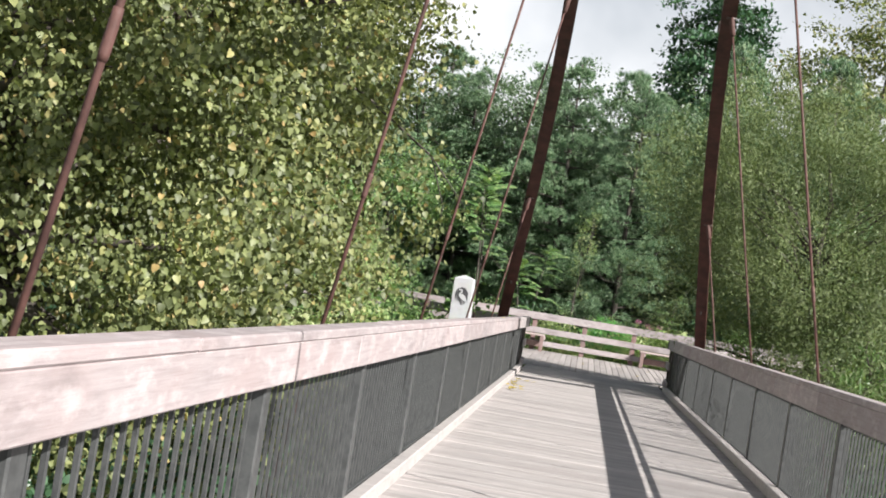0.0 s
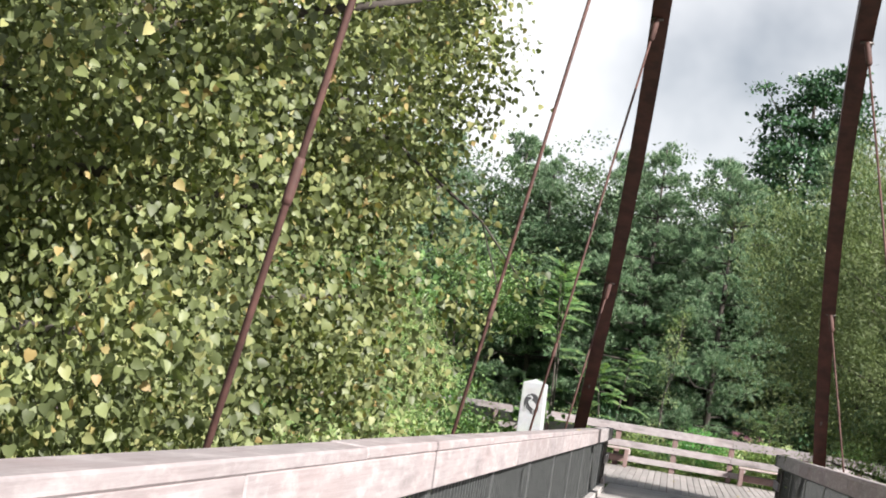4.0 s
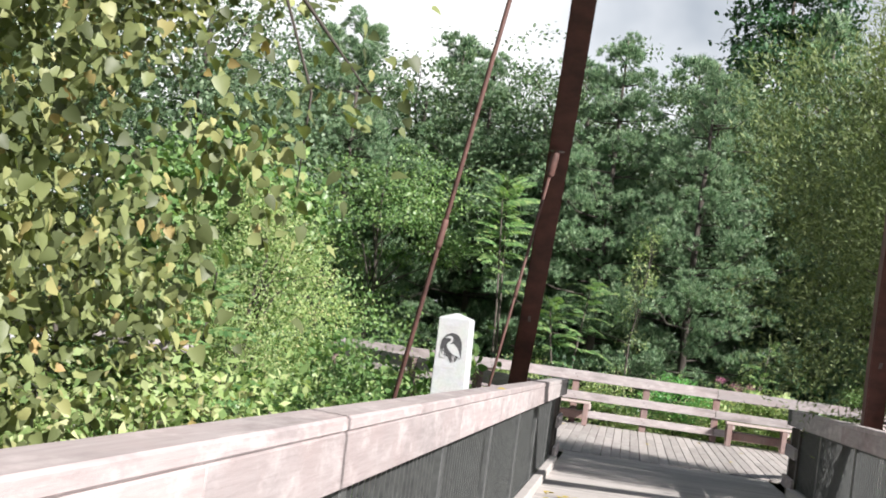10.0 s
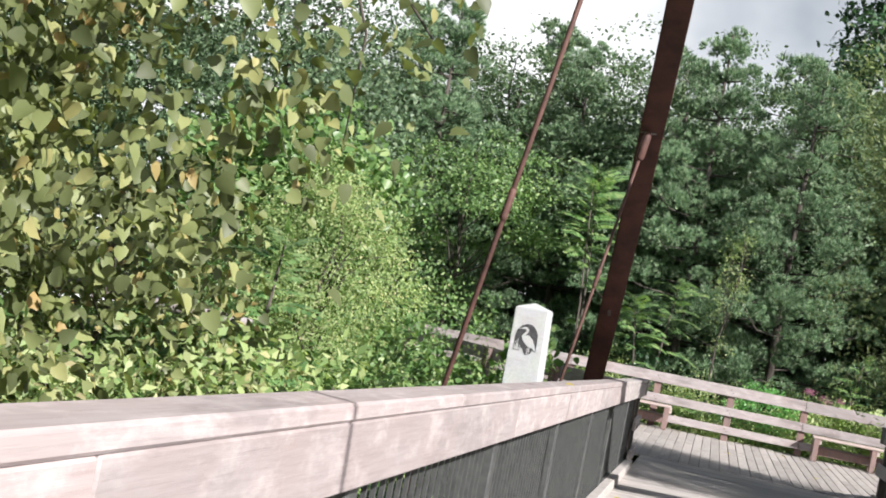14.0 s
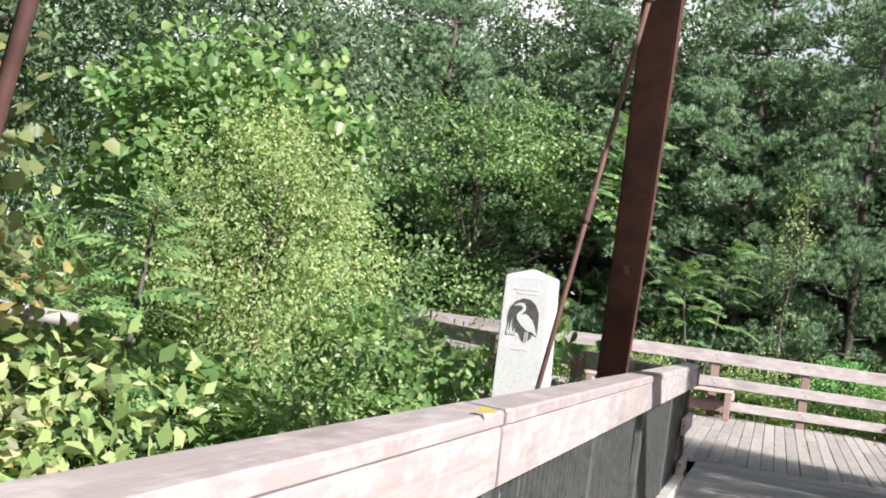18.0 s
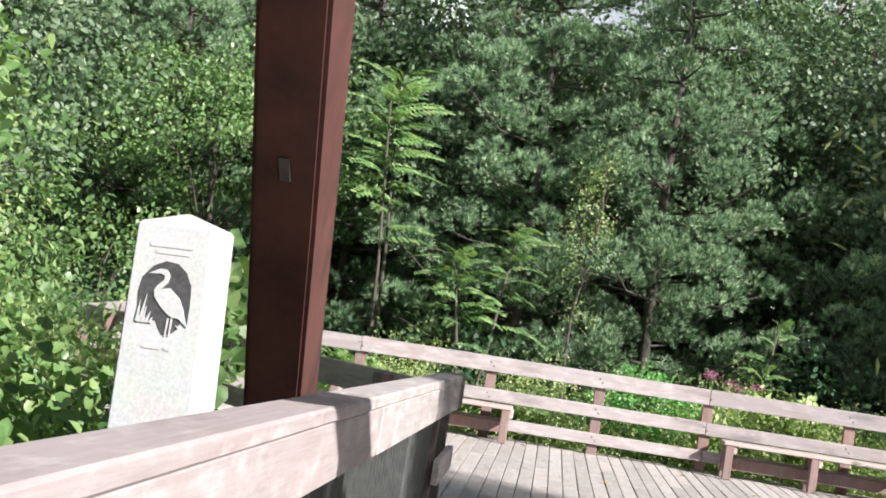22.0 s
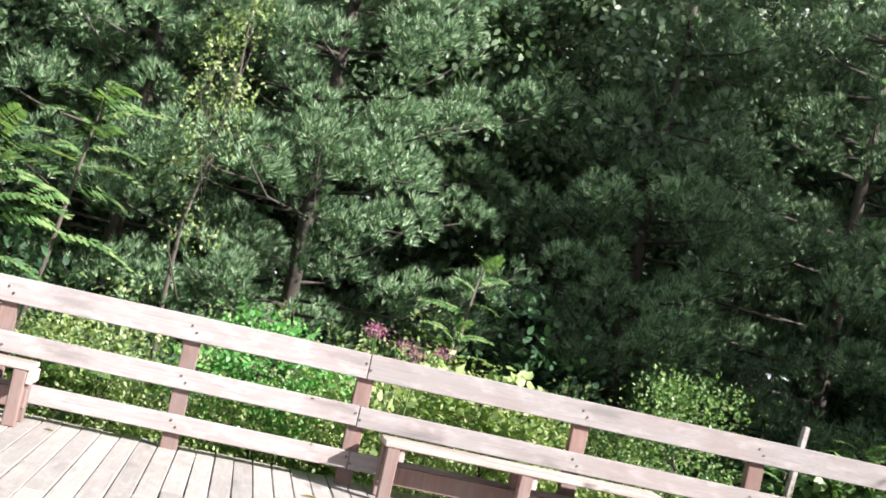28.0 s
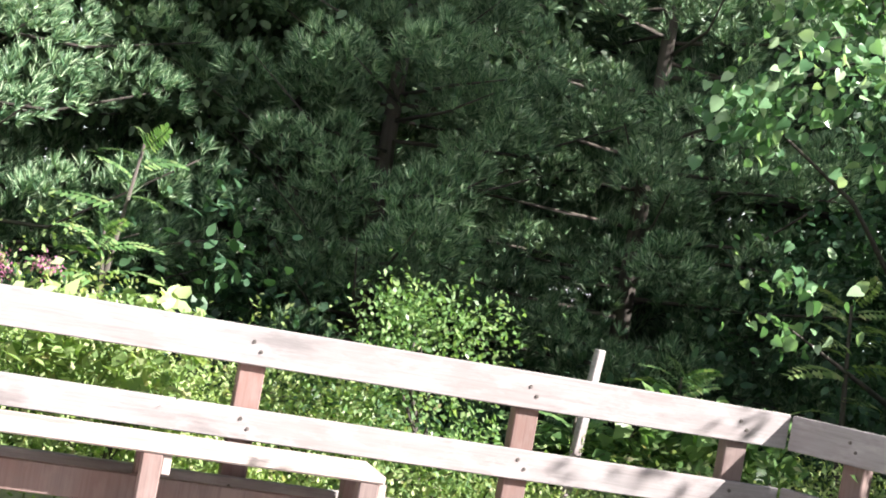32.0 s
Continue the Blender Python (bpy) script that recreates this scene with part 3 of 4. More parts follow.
# floor of the bridge, one plank at a time, over two steel stringers
span = thing("bridge_deck", "pale worn timber bridge floor of crosswise planks", "floor", kind="structure")
plank = block_mesh("plank", 2.84, 0.1399, 0.045, SPAN_WOOD, 0.004)
rng = random.Random(3)
n_planks = int(-Y0 / 0.14)
for i in range(n_planks):
    y = -0.07 - i * 0.14
    part_mesh("plank", plank, span, pose(0, y, dz(y) + FLOOR_Z - 0.0225 + rng.uniform(-.002, .002), TILT + rng.uniform(-.4, .4), 0, 0))
for x in (-1.5, 1.5):
    part_mesh("stringer", block_mesh("stringer", 0.12, -Y0, 0.4, RUST_STEEL, 0.01), span, along_bridge(x, Y0, 0.0, -0.28))

# arch ribs, leaning inwards, and their hanger rods
LEAN = {-1: 0.145, 1: 0.206}
RIB_X = 1.92
FOOT_Y = -5.1
CROWN = 16.0


def arch_z(u):
    """Height of the rib's middle line, u metres in from its foot; flatter towards the crown."""
    u = min(u, 2 * CROWN - u)
    if u < 10.0:
        return 0.15 + 0.953 * u - 0.0375 * u * u
    return 5.93 + 0.203 * (u - 10.0) - 0.0169 * (u - 10.0) ** 2


def arch_slope(u):
    return math.atan((arch_z(u + 0.01) - arch_z(u - 0.01)) / 0.02)


def arch_rib(side):
    t = thing("arch_rib", "red-brown weathered steel box arch rib leaning inwards over the bridge", "arch", group="arch ribs of the bridge")
    bm = bmesh.new()
    w, d = 0.088, 0.175
    rings = []
    steps = 48
    for i in range(steps + 1):
        u = -1.0 + (CROWN * 2 + 2) * i / steps
        z = arch_z(u)
        sl = arch_slope(u)
        tang = Vector((0, -math.cos(sl), math.sin(sl)))
        inward = Vector((-side, 0, 0))
        nrm = Vector((0, math.sin(sl), math.cos(sl)))
        c = Vector((side * (RIB_X - LEAN[side] * z), FOOT_Y - u, z))
        rings.append([bm.verts.new(c + inward * (a * w) + nrm * (b * d)) for a, b in ((-1, -1), (1, -1), (1, 1), (-1, 1))])
    for r0, r1 in zip(rings, rings[1:]):
        for k in range(4):
            bm.faces.new((r0[k], r0[(k + 1) % 4], r1[(k + 1) % 4], r1[k]))
    bm.faces.new(rings[0])
    bm.faces.new(rings[-1])
    bmesh.ops.recalc_face_normals(bm, faces=bm.faces)
    long_edges = [e for e in bm.edges if abs((e.verts[0].co - e.verts[1].co).y) > 0.4]
    bmesh.ops.bevel(bm, geom=long_edges, offset=0.012, segments=2, affect="EDGES")
    rib = part("rib", bm, RUST_STEEL, t)
    # small bare plate let into the underside
    u = 2.05
    sl = arch_slope(u)
    part("name_plate", block(0.028, 0.004, 0.08, 0.001), BOLT_STEEL, t, "small bare steel plate",
         pose(side * (RIB_X - LEAN[side] * arch_z(u)), FOOT_Y - u - 0.186 * math.sin(sl), arch_z(u) - 0.186 * math.cos(sl), 90 - math.degrees(sl), 0, 0))
    part("footing", block(0.5, 0.9, 0.9, 0.03), STONE, t, "concrete footing", pose(side * 1.87, FOOT_Y + 0.15, -0.45))
    return t


arch_rib(-1)
arch_rib(1)


def hanger_rod(side, y):
    t = thing("hanger_rod", "thin rusty steel rod hanging from the arch rib", "rod", group="hanger rods of the bridge")
    u = FOOT_Y - y
    zt = arch_z(u) - 0.2
    zb = dz(y) - 0.05
    top = Vector((side * (RIB_X - LEAN[side] * zt), y, zt))
    bot = Vector((side * RIB_X, y, zb))
    part("rod", tube([bot, top.lerp(bot, 0.5), top], [0.0115] * 3, 8), RUST_ROD, t)
    d = (top - bot).normalized()
    part("clevis", tube([top - d * 0.22, top - d * 0.20, top - d * 0.05, top + d * 0.02], [0.018, 0.032, 0.032, 0.02], 8), RUST_ROD, t)
    part("pin", tube([top + Vector((-0.06, 0, 0)), top + Vector((0.06, 0, 0))], [0.016, 0.016], 8), BOLT_STEEL, t)
    for k in range(int(zt > 3)):
        c = bot + d * 1.9
        part("turnbuckle", tube([c - d * 0.07, c - d * 0.05, c + d * 0.05, c + d * 0.07], [0.0147, 0.0162, 0.0162, 0.0147], 8), RUST_ROD, t)
    return t


for y in (-9.08, -13.72, -18.56, -23.2, -27.4, -32.0):
    for s in (-1, 1):
        hanger_rod(s, y)

# ---- observation deck ----
deck = thing("observation_deck", "pale weathered timber observation deck with lengthwise boards", "floor", kind="structure")
rng = random.Random(8)


DECK_Z = 0.065


def deck_front(x):
    """Where the boards end towards the bridge."""
    if x < -1.6:
        return -1.5 + (-1.6 - x) * 1.105
    if x < 1.6:
        return 0.0
    return -1.65 + (x - 1.6) * 1.245


def deck_back(x):
    return 6.62 if x < 5.5 else 6.5 - (x - 5.5) * 1.92


x = -5.6
while x < 6.55:
    a, b = deck_front(x), deck_back(x)
    if b - a > 0.3:
        cut = a + rng.uniform(0.3, 0.7) * (b - a)
        for p, q in ((a, cut - 0.003), (cut + 0.003, b)):
            part_mesh("plank", block_mesh("plank", 0.132, round(q - p, 1), 0.038, DECK_WOOD, 0.004), deck,
                      pose(x, (p + q) / 2, DECK_Z - 0.021 + rng.uniform(-.0025, .0025), 0, rng.uniform(-.5, .5), rng.uniform(-.12, .12)))
    x += 0.140
for y in (4.2, 6.2):
    part_mesh("joist", block_mesh("joist", 9.6, 0.09, 0.2, POST_WOOD, 0), deck, pose(0.2, y, DECK_Z - 0.145))


def rail_fence(name, label, p0, p1, posts, rail_ends=(0, 0)):
    """Three plank rails bolted to posts that stand behind them; local x runs along, y to the back."""
    a, b = Vector(p0), Vector(p1)
    ln = (b - a).length
    ang = math.degrees(math.atan2(b.y - a.y, b.x - a.x))
    t = thing(name, label, "fence", pose(a.x, a.y, 0, 0, 0, ang), "deck fences")
    rng = random.Random(int(ln * 100))
    for z, h in ((0.95, 0.185), (0.58, 0.15), (0.255, 0.135)):
        cuts = [0.0] + ([posts[i] for i in range(2, len(posts) - 1, 3)] if ln > 5 else []) + [ln]
        for u, v in zip(cuts, cuts[1:]):
            part_mesh("rail", block_mesh("rail", v - u - 0.006, 0.04, h, FENCE_WOOD, 0.005), t, pose((u + v) / 2, 0.0, z + rng.uniform(-.004, .004), rng.uniform(-1, 1), 0, 0))
    for u in posts:
        part_mesh("post", block_mesh("post", 0.125, 0.09, 1.6, POST_WOOD, 0.006), t, pose(u, 0.067, 0.23, 0, 0, rng.uniform(-1.5, 1.5)))
        for z in (0.95, 0.58, 0.255):
            for dx, dzz in ((-0.02, 0.022), (0.02, -0.022)):
                part_mesh("bolt", BOLT, t, pose(u + dx, -0.022, z + dzz, 90, 0, 0))
    return t


bm = bmesh.new()
bmesh.ops.create_cone(bm, cap_ends=True, segments=8, radius1=0.011, radius2=0.008, depth=0.008)
BOLT = mesh_of("bolt", bm, BOLT_STEEL)

FENCE_X = [-5.9, -4.6, -3.2, -1.59, -0.275, 1.016, 2.68, 4.086, 5.264]
rail_fence("deck_fence", "weathered grey-brown three-rail timber fence along the far side of the deck", (-6.0, 6.28, 0), (5.53, 6.28, 0), [x + 6.0 for x in FENCE_X])
rail_fence("deck_fence", "weathered three-rail timber fence at the corner of the deck, in shade", (5.545, 6.262, 0), (6.5, 4.4, 0), [0.38, 1.5, 1.98])
rail_fence("deck_fence", "weathered three-rail timber fence turning back towards the bridge", (6.5, 4.38, 0), (1.66, -1.62, 0), [0.3, 2.0, 3.8, 5.6, 7.3])


rail_fence("deck_fence", "weathered three-rail timber fence flaring out from the railing, back in shade", (-1.62, -1.62, 0), (-5.4, 2.6, 0), [0.5, 1.6, 3.3, 5.0])
rail_fence("deck_fence", "weathered three-rail timber fence closing the deck towards the pines", (-5.42, 2.61, 0), (-6.05, 6.255, 0), [0.5, 1.9, 3.3])


def bench(x0, x1, label):
    t = thing("deck_bench", label, "bench", pose((x0 + x1) / 2, 6.0, DECK_Z), "deck benches")
    ln = x1 - x0
    for y in (-0.12, 0.10):
        part_mesh("seat_board", block_mesh("seat_board", ln, 0.19, 0.04, BENCH_WOOD, 0.008), t, pose(0, y, 0.412))
    for x in (-ln / 2 + 0.07, 0.0, ln / 2 - 0.07):
        part_mesh("leg", block_mesh("leg", 0.09, 0.09, 0.392, POST_WOOD, 0.006), t, pose(x, -0.16, 0.196))
        part_mesh("leg", block_mesh("leg", 0.09, 0.09, 0.392, POST_WOOD, 0.006), t, pose(x, 0.15, 0.196))
        part_mesh("cleat", block_mesh("cleat", 0.04, 0.36, 0.09, BENCH_WOOD, 0.005), t, pose(x + 0.065, -0.01, 0.345))
    part_mesh("stretcher", block_mesh("stretcher", ln - 0.06, 0.035, 0.14, POST_WOOD, 0.005), t, pose(0, 0.086, 0.17), "dark red-brown board")
    return t


bench(-3.45, -1.27, "plain weathered timber plank bench on square legs against the fence")
bench(1.2, 3.29, "plain weathered timber plank bench on square legs against the fence")

bm = block(0.05, 0.05, 2.0, 0.006)
stake = new("stake", mesh_of("stake", bm, FENCE_WOOD))
stake.matrix_basis = pose(4.53, 6.75, 0.2, 2, 3, 10)
tagged(stake, "short weathered wooden stake behind the fence", "stake")

# ---- stone marker ----


def stone_marker():
    t = thing("stone_marker", "pale rough stone marker post with a dark round emblem", "marker", pose(-2.615, -4.33, 0, 0, -1.5, -3))
    bm = bmesh.new()
    zs = [-0.6, 0.6, 1.2, 1.71]
    hw = [0.21, 0.192, 0.184, 0.176]
    rings = []
    for z, h in zip(zs, hw):
        rings.append([bm.verts.new((sx * h, sy * h, z)) for sx, sy in ((-1, -1), (1, -1), (1, 1), (-1, 1))])
    for r0, r1 in zip(rings, rings[1:]):
        for k in range(4):
            bm.faces.new((r0[k], r0[(k + 1) % 4], r1[(k + 1) % 4], r1[k]))
    apex = bm.verts.new((0, 0, 1.775))
    for k in range(4):
        bm.faces.new((rings[-1][k], rings[-1][(k + 1) % 4], apex))
    bmesh.ops.bevel(bm, geom=list(bm.edges), offset=0.008, segments=2, affect="EDGES")
    part("shaft", bm, STONE, t)

    def flat(name, pts, mat, y, label):
        b = bmesh.new()
        f = b.faces.new([b.verts.new((x, y, z + cz)) for x, z in pts])
        r = bmesh.ops.extrude_face_region(b, geom=[f])
        bmesh.ops.translate(b, vec=(0, -0.006, 0), verts=[g for g in r["geom"] if isinstance(g, bmesh.types.BMVert)])
        bmesh.ops.recalc_face_normals(b, faces=b.faces)
        return part(name, b, mat, t, label)
    cz = 1.385
    flat("emblem", [(-0.118, -0.104), (-0.127, 0.007), (-0.113, 0.079), (-0.071, 0.131), (-0.014, 0.157), (0.043, 0.150), (0.085, 0.115), (0.114, 0.056), (0.119, -0.027), (0.117, -0.123), (0.089, -0.105), (0.068, -0.148), (0.044, -0.169), (0.003, -0.176), (-0.016, -0.145), (-0.033, -0.112), (-0.064, -0.123), (-0.091, -0.094)], INK, -0.1795, "dark arched emblem")
    flat("emblem_bird", [(-0.090, 0.094), (-0.036, 0.120), (-0.005, 0.119), (0.013, 0.092), (0.007, 0.060), (-0.022, 0.030), (0.019, 0.037), (0.068, -0.003), (0.093, -0.054), (0.118, -0.128), (0.074, -0.094), (0.043, -0.093), (0.015, -0.076), (-0.021, -0.043), (-0.049, -0.008), (-0.054, 0.024), (-0.038, 0.047), (-0.014, 0.070), (-0.012, 0.090), (-0.032, 0.098)], STONE, -0.1845, "pale wading bird")
    for x0, z0, x1 in ((0.027, -0.098, 0.022), (0.044, -0.098, 0.040)):
        flat("emblem_leg", [(x0 - 0.004, z0), (x0 + 0.004, z0), (x1 + 0.003, -0.178), (x1 - 0.003, -0.178)], STONE, -0.1845, "pale leg")
    for x, lean, top in ((-0.118, 0.006, -0.03), (-0.104, 0.020, 0.0), (-0.092, 0.012, -0.055), (-0.076, 0.018, -0.075), (-0.058, 0.012, -0.10), (0.07, 0.01, -0.14)):
        flat("emblem_blade", [(x - 0.007, -0.125), (x + 0.009, -0.13), (x + lean, top)], STONE, -0.1845, "pale blade")
    for x, z, w in ((0.0, 0.225, 0.20), (0.01, 0.195, 0.16), (-0.05, -0.235, 0.05), (-0.01, -0.235, 0.03), (0.04, -0.235, 0.03)):
        flat("lettering", [(x - w / 2, z - 0.007), (x + w / 2, z - 0.007), (x + w / 2, z + 0.007), (x - w / 2, z + 0.007)], LETTER, -0.1815 + 0.0157 * (z + cz - 1.2), "worn shallow lettering")
    return t


stone_marker()

# ---- planting ----
# big cottonwood beside the bridge


def cotton_skirt(rng):
    a = rng.uniform(-1, 1, (170, 3))
    low = np.array([3.0, 0.2, 2.6]) + a * np.array([1.0, 3.2, 2.3])
    d = rng.normal(size=(400, 3))
    d /= np.linalg.norm(d, axis=1, keepdims=True)
    lobe = np.array([1.6, 5.0, 5.7]) + d * np.array([2.7, 2.6, 3.2]) * (0.45 + 0.55 * rng.uniform(0, 1, (400, 1)) ** 0.6)
    return np.concatenate([low, lobe[lobe[:, 2] > 3.3]])


cottonwood = leafy_tree("cottonwood_tree", "large cottonwood in yellowing green leaf close beside the bridge", 11, (-6.9, -17.8, -0.6), 9.0,
                        (0.0, 0.0, 5.6), (4.1, 6.0, 6.4), 1150, 112, (0.20, 0.20, 0.21), 0.059, BROAD, COTTON_LEAF, 0.26, 0.28, -1.0, 0.12, 0.6, 60, extra=cotton_skirt, reach_x=4.15)
# a thin bough of it that hangs over the railing
BOUGH = [(2.2, 2.6, 4.6), (3.6, 3.1, 4.35), (4.5, 3.35, 3.75), (5.0, 3.3, 3.2)]
part("bough", tube(BOUGH, [0.03, 0.022, 0.012, 0.004], 6), BARK, cottonwood)
part("twig", tube([BOUGH[2], (4.72, 3.4, 3.2), (4.7, 3.45, 2.75)], [0.008, 0.006, 0.003], 5), BARK, cottonwood)
brng = np.random.default_rng(14)
bough_tips = np.array([(3.0, 2.9, 4.5), (3.5, 3.1, 4.2), (3.7, 3.2, 4.5), (4.1, 3.3, 4.0), (4.4, 3.2, 3.9), (4.6, 3.4, 3.55), (4.95, 3.3, 3.35), (5.02, 3.3, 3.15), (4.72, 3.4, 3.1), (4.7, 3.45, 2.8), (4.62, 3.4, 2.7), (4.3, 3.2, 3.5), (3.4, 3.0, 3.9), (2.8, 2.8, 4.2)])
bough_tips = np.concatenate([bough_tips, np.array([4.0, 3.3, 3.0]) + brng.uniform(-1, 1, (46, 3)) * np.array([0.62, 0.9, 0.85])])
v, f = leaves_at(brng, bough_tips, 17, (0.12, 0.12, 0.13), 0.063, BROAD, 0.2, 0.8)
tagged(part_mesh("spray", mesh_np("spray", v, f, COTTON_LEAF), cottonwood), kind="stuff")
leafy_tree("cottonwood_tree", "second cottonwood standing behind the first, in shade", 10, (-10.4, -9.22, -0.6), 9.0, (0, 0, 6.2), (3.2, 3.4, 5.4), 1100, 20, (0.24, 0.24, 0.2), 0.11, ROUND, COTTON_LEAF, 0.22, 0.25)
leafy_tree("cottonwood_tree", "third cottonwood standing behind the first, in shade", 9, (-10.5, -21.69, -0.6), 9.0, (0, 0, 6.0), (3.6, 4.6, 6.0), 1200, 20, (0.26, 0.26, 0.22), 0.12, ROUND, COTTON_LEAF, 0.22, 0.25)
leafy_tree("cottonwood_tree", "fourth cottonwood deep in the shade of the others", 8, (-10.8, -15.29, -0.6), 10.0, (0, 0, 6.6), (3.0, 3.6, 6.4), 1200, 20, (0.26, 0.26, 0.22), 0.12, ROUND, COTTON_LEAF, 0.22, 0.25)
# green bushes beyond it on the same side
leafy_tree("roadside_bush", "fine-leaved yellow-green bush beside the bridge", 12, (-5.4, -3.1, -0.55), 3.2, (0, 0, 2.3), (1.05, 1.3, 1.35), 520, 40, (0.10, 0.10, 0.12), 0.045, OVAL, MEADOW_LEAF, 0.05)
leafy_tree("roadside_bush", "tall large-leaved vine-covered bush beside the bridge", 13, (-6.7, -1.2, -0.55), 4.0, (0, 0, 2.9), (1.45, 1.6, 1.6), 420, 15, (0.17, 0.17, 0.15), 0.12, HEART, FRESH_LEAF, 0.06)
leafy_tree("roadside_bush", "large-leaved bush in front of the cottonwood", 17, (-5.3, -9.2, -0.55), 2.4, (0, 0, 1.5), (1.2, 1.4, 1.5), 300, 18, (0.16, 0.16, 0.15), 0.085, HEART, COTTON_LEAF, 0.05)
leafy_tree("roadside_bush", "low green bush at the foot of the marker", 14, (-4.1, -3.36, -0.55), 1.2, (0, 0, 0.7), (1.2, 1.9, 0.95), 260, 16, (0.12, 0.12, 0.10), 0.085, HEART, FRESH_LEAF, 0.03)
leafy_tree("roadside_bush", "sunlit green bush behind the marker", 18, (-7.6, 3.0, -0.5), 3.0, (0, 0, 2.0), (1.9, 2.0, 2.1), 330, 14, (0.2, 0.2, 0.18), 0.10, ROUND, FRESH_LEAF, 0.05)
leafy_tree("roadside_bush", "low leafy bush under the bridge edge", 15, (-4.0, -10.84, -0.6), 1.2, (0, 0, 0.75), (1.4, 2.6, 1.0), 330, 14, (0.14, 0.14, 0.12), 0.095, OVAL, MEADOW_LEAF, 0.03)
leafy_tree("roadside_bush", "broad green bush behind the deck fence", 16, (-7.0, 7.8, -0.5), 2.2, (0, 0, 1.5), (2.2, 1.2, 1.5), 330, 16, (0.17, 0.17, 0.14), 0.10, OVAL, FRESH_LEAF, 0.04)
frond_plant("sumac_shrub", "sumac with feathery compound leaves beside the bridge", 19, (-4.9, -6.94, -0.55), 2.4, 3, 0.6, FROND_LEAF, 6, group="sumacs behind the fence")

# snapped tree whose pale trunk lies over into the bushes
broken = thing("broken_tree", "pale barkless broken trunk snapped over among the bushes", "tree", pose(-6.9, -8.2, -0.6))
part("stump", tube([(0, 0, 0), (0.03, 0.02, 0.9), (0.0, 0.0, 1.72)], [0.10, 0.08, 0.06], 9), BARK, broken)
part("fallen_trunk", tube([(-0.05, -0.02, 1.70), (0.9, 0.08, 1.75), (1.7, 0.15, 1.73), (2.36, 0.2, 1.72)], [0.075, 0.065, 0.055, 0.04], 9), FENCE_WOOD, broken, "pale bare wood")

# willow overhanging the other railing
leafy_tree("willow_tree", "rounded willow with fine grey-green leaves overhanging the bridge end", 21, (3.9, -4.33, -0.55), 5.6, (-0.5, -0.2, 4.2), (3.1, 2.0, 2.7), 2600, 56, (0.13, 0.13, 0.22), 0.075, LANCE, WILLOW_LEAF, 0.13, 0.4, -1.0, 0.55, -0.35, 26)
leafy_tree("riverside_bush", "dense willow bush below the bridge railing", 22, (4.6, -5.96, -0.55), 2.6, (0, 0, 1.8), (1.9, 2.2, 2.0), 900, 42, (0.15, 0.15, 0.16), 0.08, LANCE, WILLOW_LEAF, 0.05)
leafy_tree("riverside_bush", "dense willow bush below the bridge railing", 23, (4.4, -13.01, -0.55), 2.4, (0, 0, 1.5), (1.8, 3.5, 1.7), 420, 24, (0.18, 0.18, 0.16), 0.09, LANCE, WILLOW_LEAF, 0.05)

# pines behind the deck
pines = [pine_tree("soft-needled dark green pine in the tree line behind the deck", 40 + i, h, r, "pines behind the deck", n) for i, (h, r, n) in enumerate(((9.0, 2.9, 16), (8.4, 2.7, 15), (7.4, 2.5, 13)))]
pines.append(pine_tree("soft-needled pine in the second row of the tree line", 44, 9.6, 3.0, "pines behind the deck", 15, 16, 10, 0.07, 0.2))
spots = [(-1.6, 12.2, 0), (0.5, 11.2, 1), (4.4, 12.0, 2), (-4.8, 14.0, 1), (-8.0, 13.2, 0), (7.0, 12.2, 0), (-11.0, 12.6, 2), (0.2, 16.0, 3), (3.4, 15.6, 3), (6.6, 15.6, 3), (10.0, 13.6, 3), (-6.2, 18.0, 3), (-2.8, 18.6, 3), (9.6, 18.0, 3), (-14.5, 13.6, 3), (-10.0, 18.5, 3)]
prng = random.Random(77)
used = set()
for x, y, k in spots:
    m = pose(x, y, ground_height(x, y) - 0.05, 0, 0, prng.uniform(0, 360)) @ Matrix.Scale((1.12 if k == 3 and x > 3.2 else 1.0), 4)
    if k in used:
        copy_thing(pines[k], m)
    else:
        pines[k].matrix_basis = m
        used.add(k)

# broadleaf trees and the tall ones behind
far_tree = leafy_tree("background_tree", "tall grey-green broadleaf tree behind the pines", 51, (-5.0, 22.0, -0.4), 7.6, (0, 0, 5.2), (3.1, 3.0, 3.9), 900, 30, (0.24, 0.24, 0.16), 0.11, ROUND, GREY_LEAF, 0.2, 0.15, group="trees behind the pines")
for x, y, r in ((-13.0, 21.0, 80), (-20.0, 16.0, 200), (4.5, 24.0, 140), (13.0, 20.0, 300), (19.5, 13.0, 20), (-17.0, 4.0, 250), (18.0, 3.0, 120), (-26.0, 26.0, 30), (25.0, 25.0, 190), (-9.0, 20.5, 10), (-6.6, 15.6, 100), (-9.6, 15.4, 170), (-3.6, 15.8, 290), (5.6, 18.6, 75), (-2.4, 14.6, 45), (1.0, 14.4, 95), (3.8, 14.0, 320), (10.5, 16.4, 135), (12.8, 12.6, 215), (-1.0, 21.0, 60), (8.5, 21.0, 230), (15.6, 12.4, 350), (-13.6, 5.6, 130), (-9.9, 7.2, 250)):
    copy_thing(far_tree, pose(x, y, -0.4, 0, 0, r))
leafy_tree("background_tree", "tall open dark tree rising over the pines", 52, (3.0, 24.0, -0.4), 14.0, (0, 0, 10.0), (2.0, 2.0, 4.8), 330, 60, (0.32, 0.32, 0.12), 0.19, ROUND, DARK_LEAF, 0.22, group="trees behind the pines")
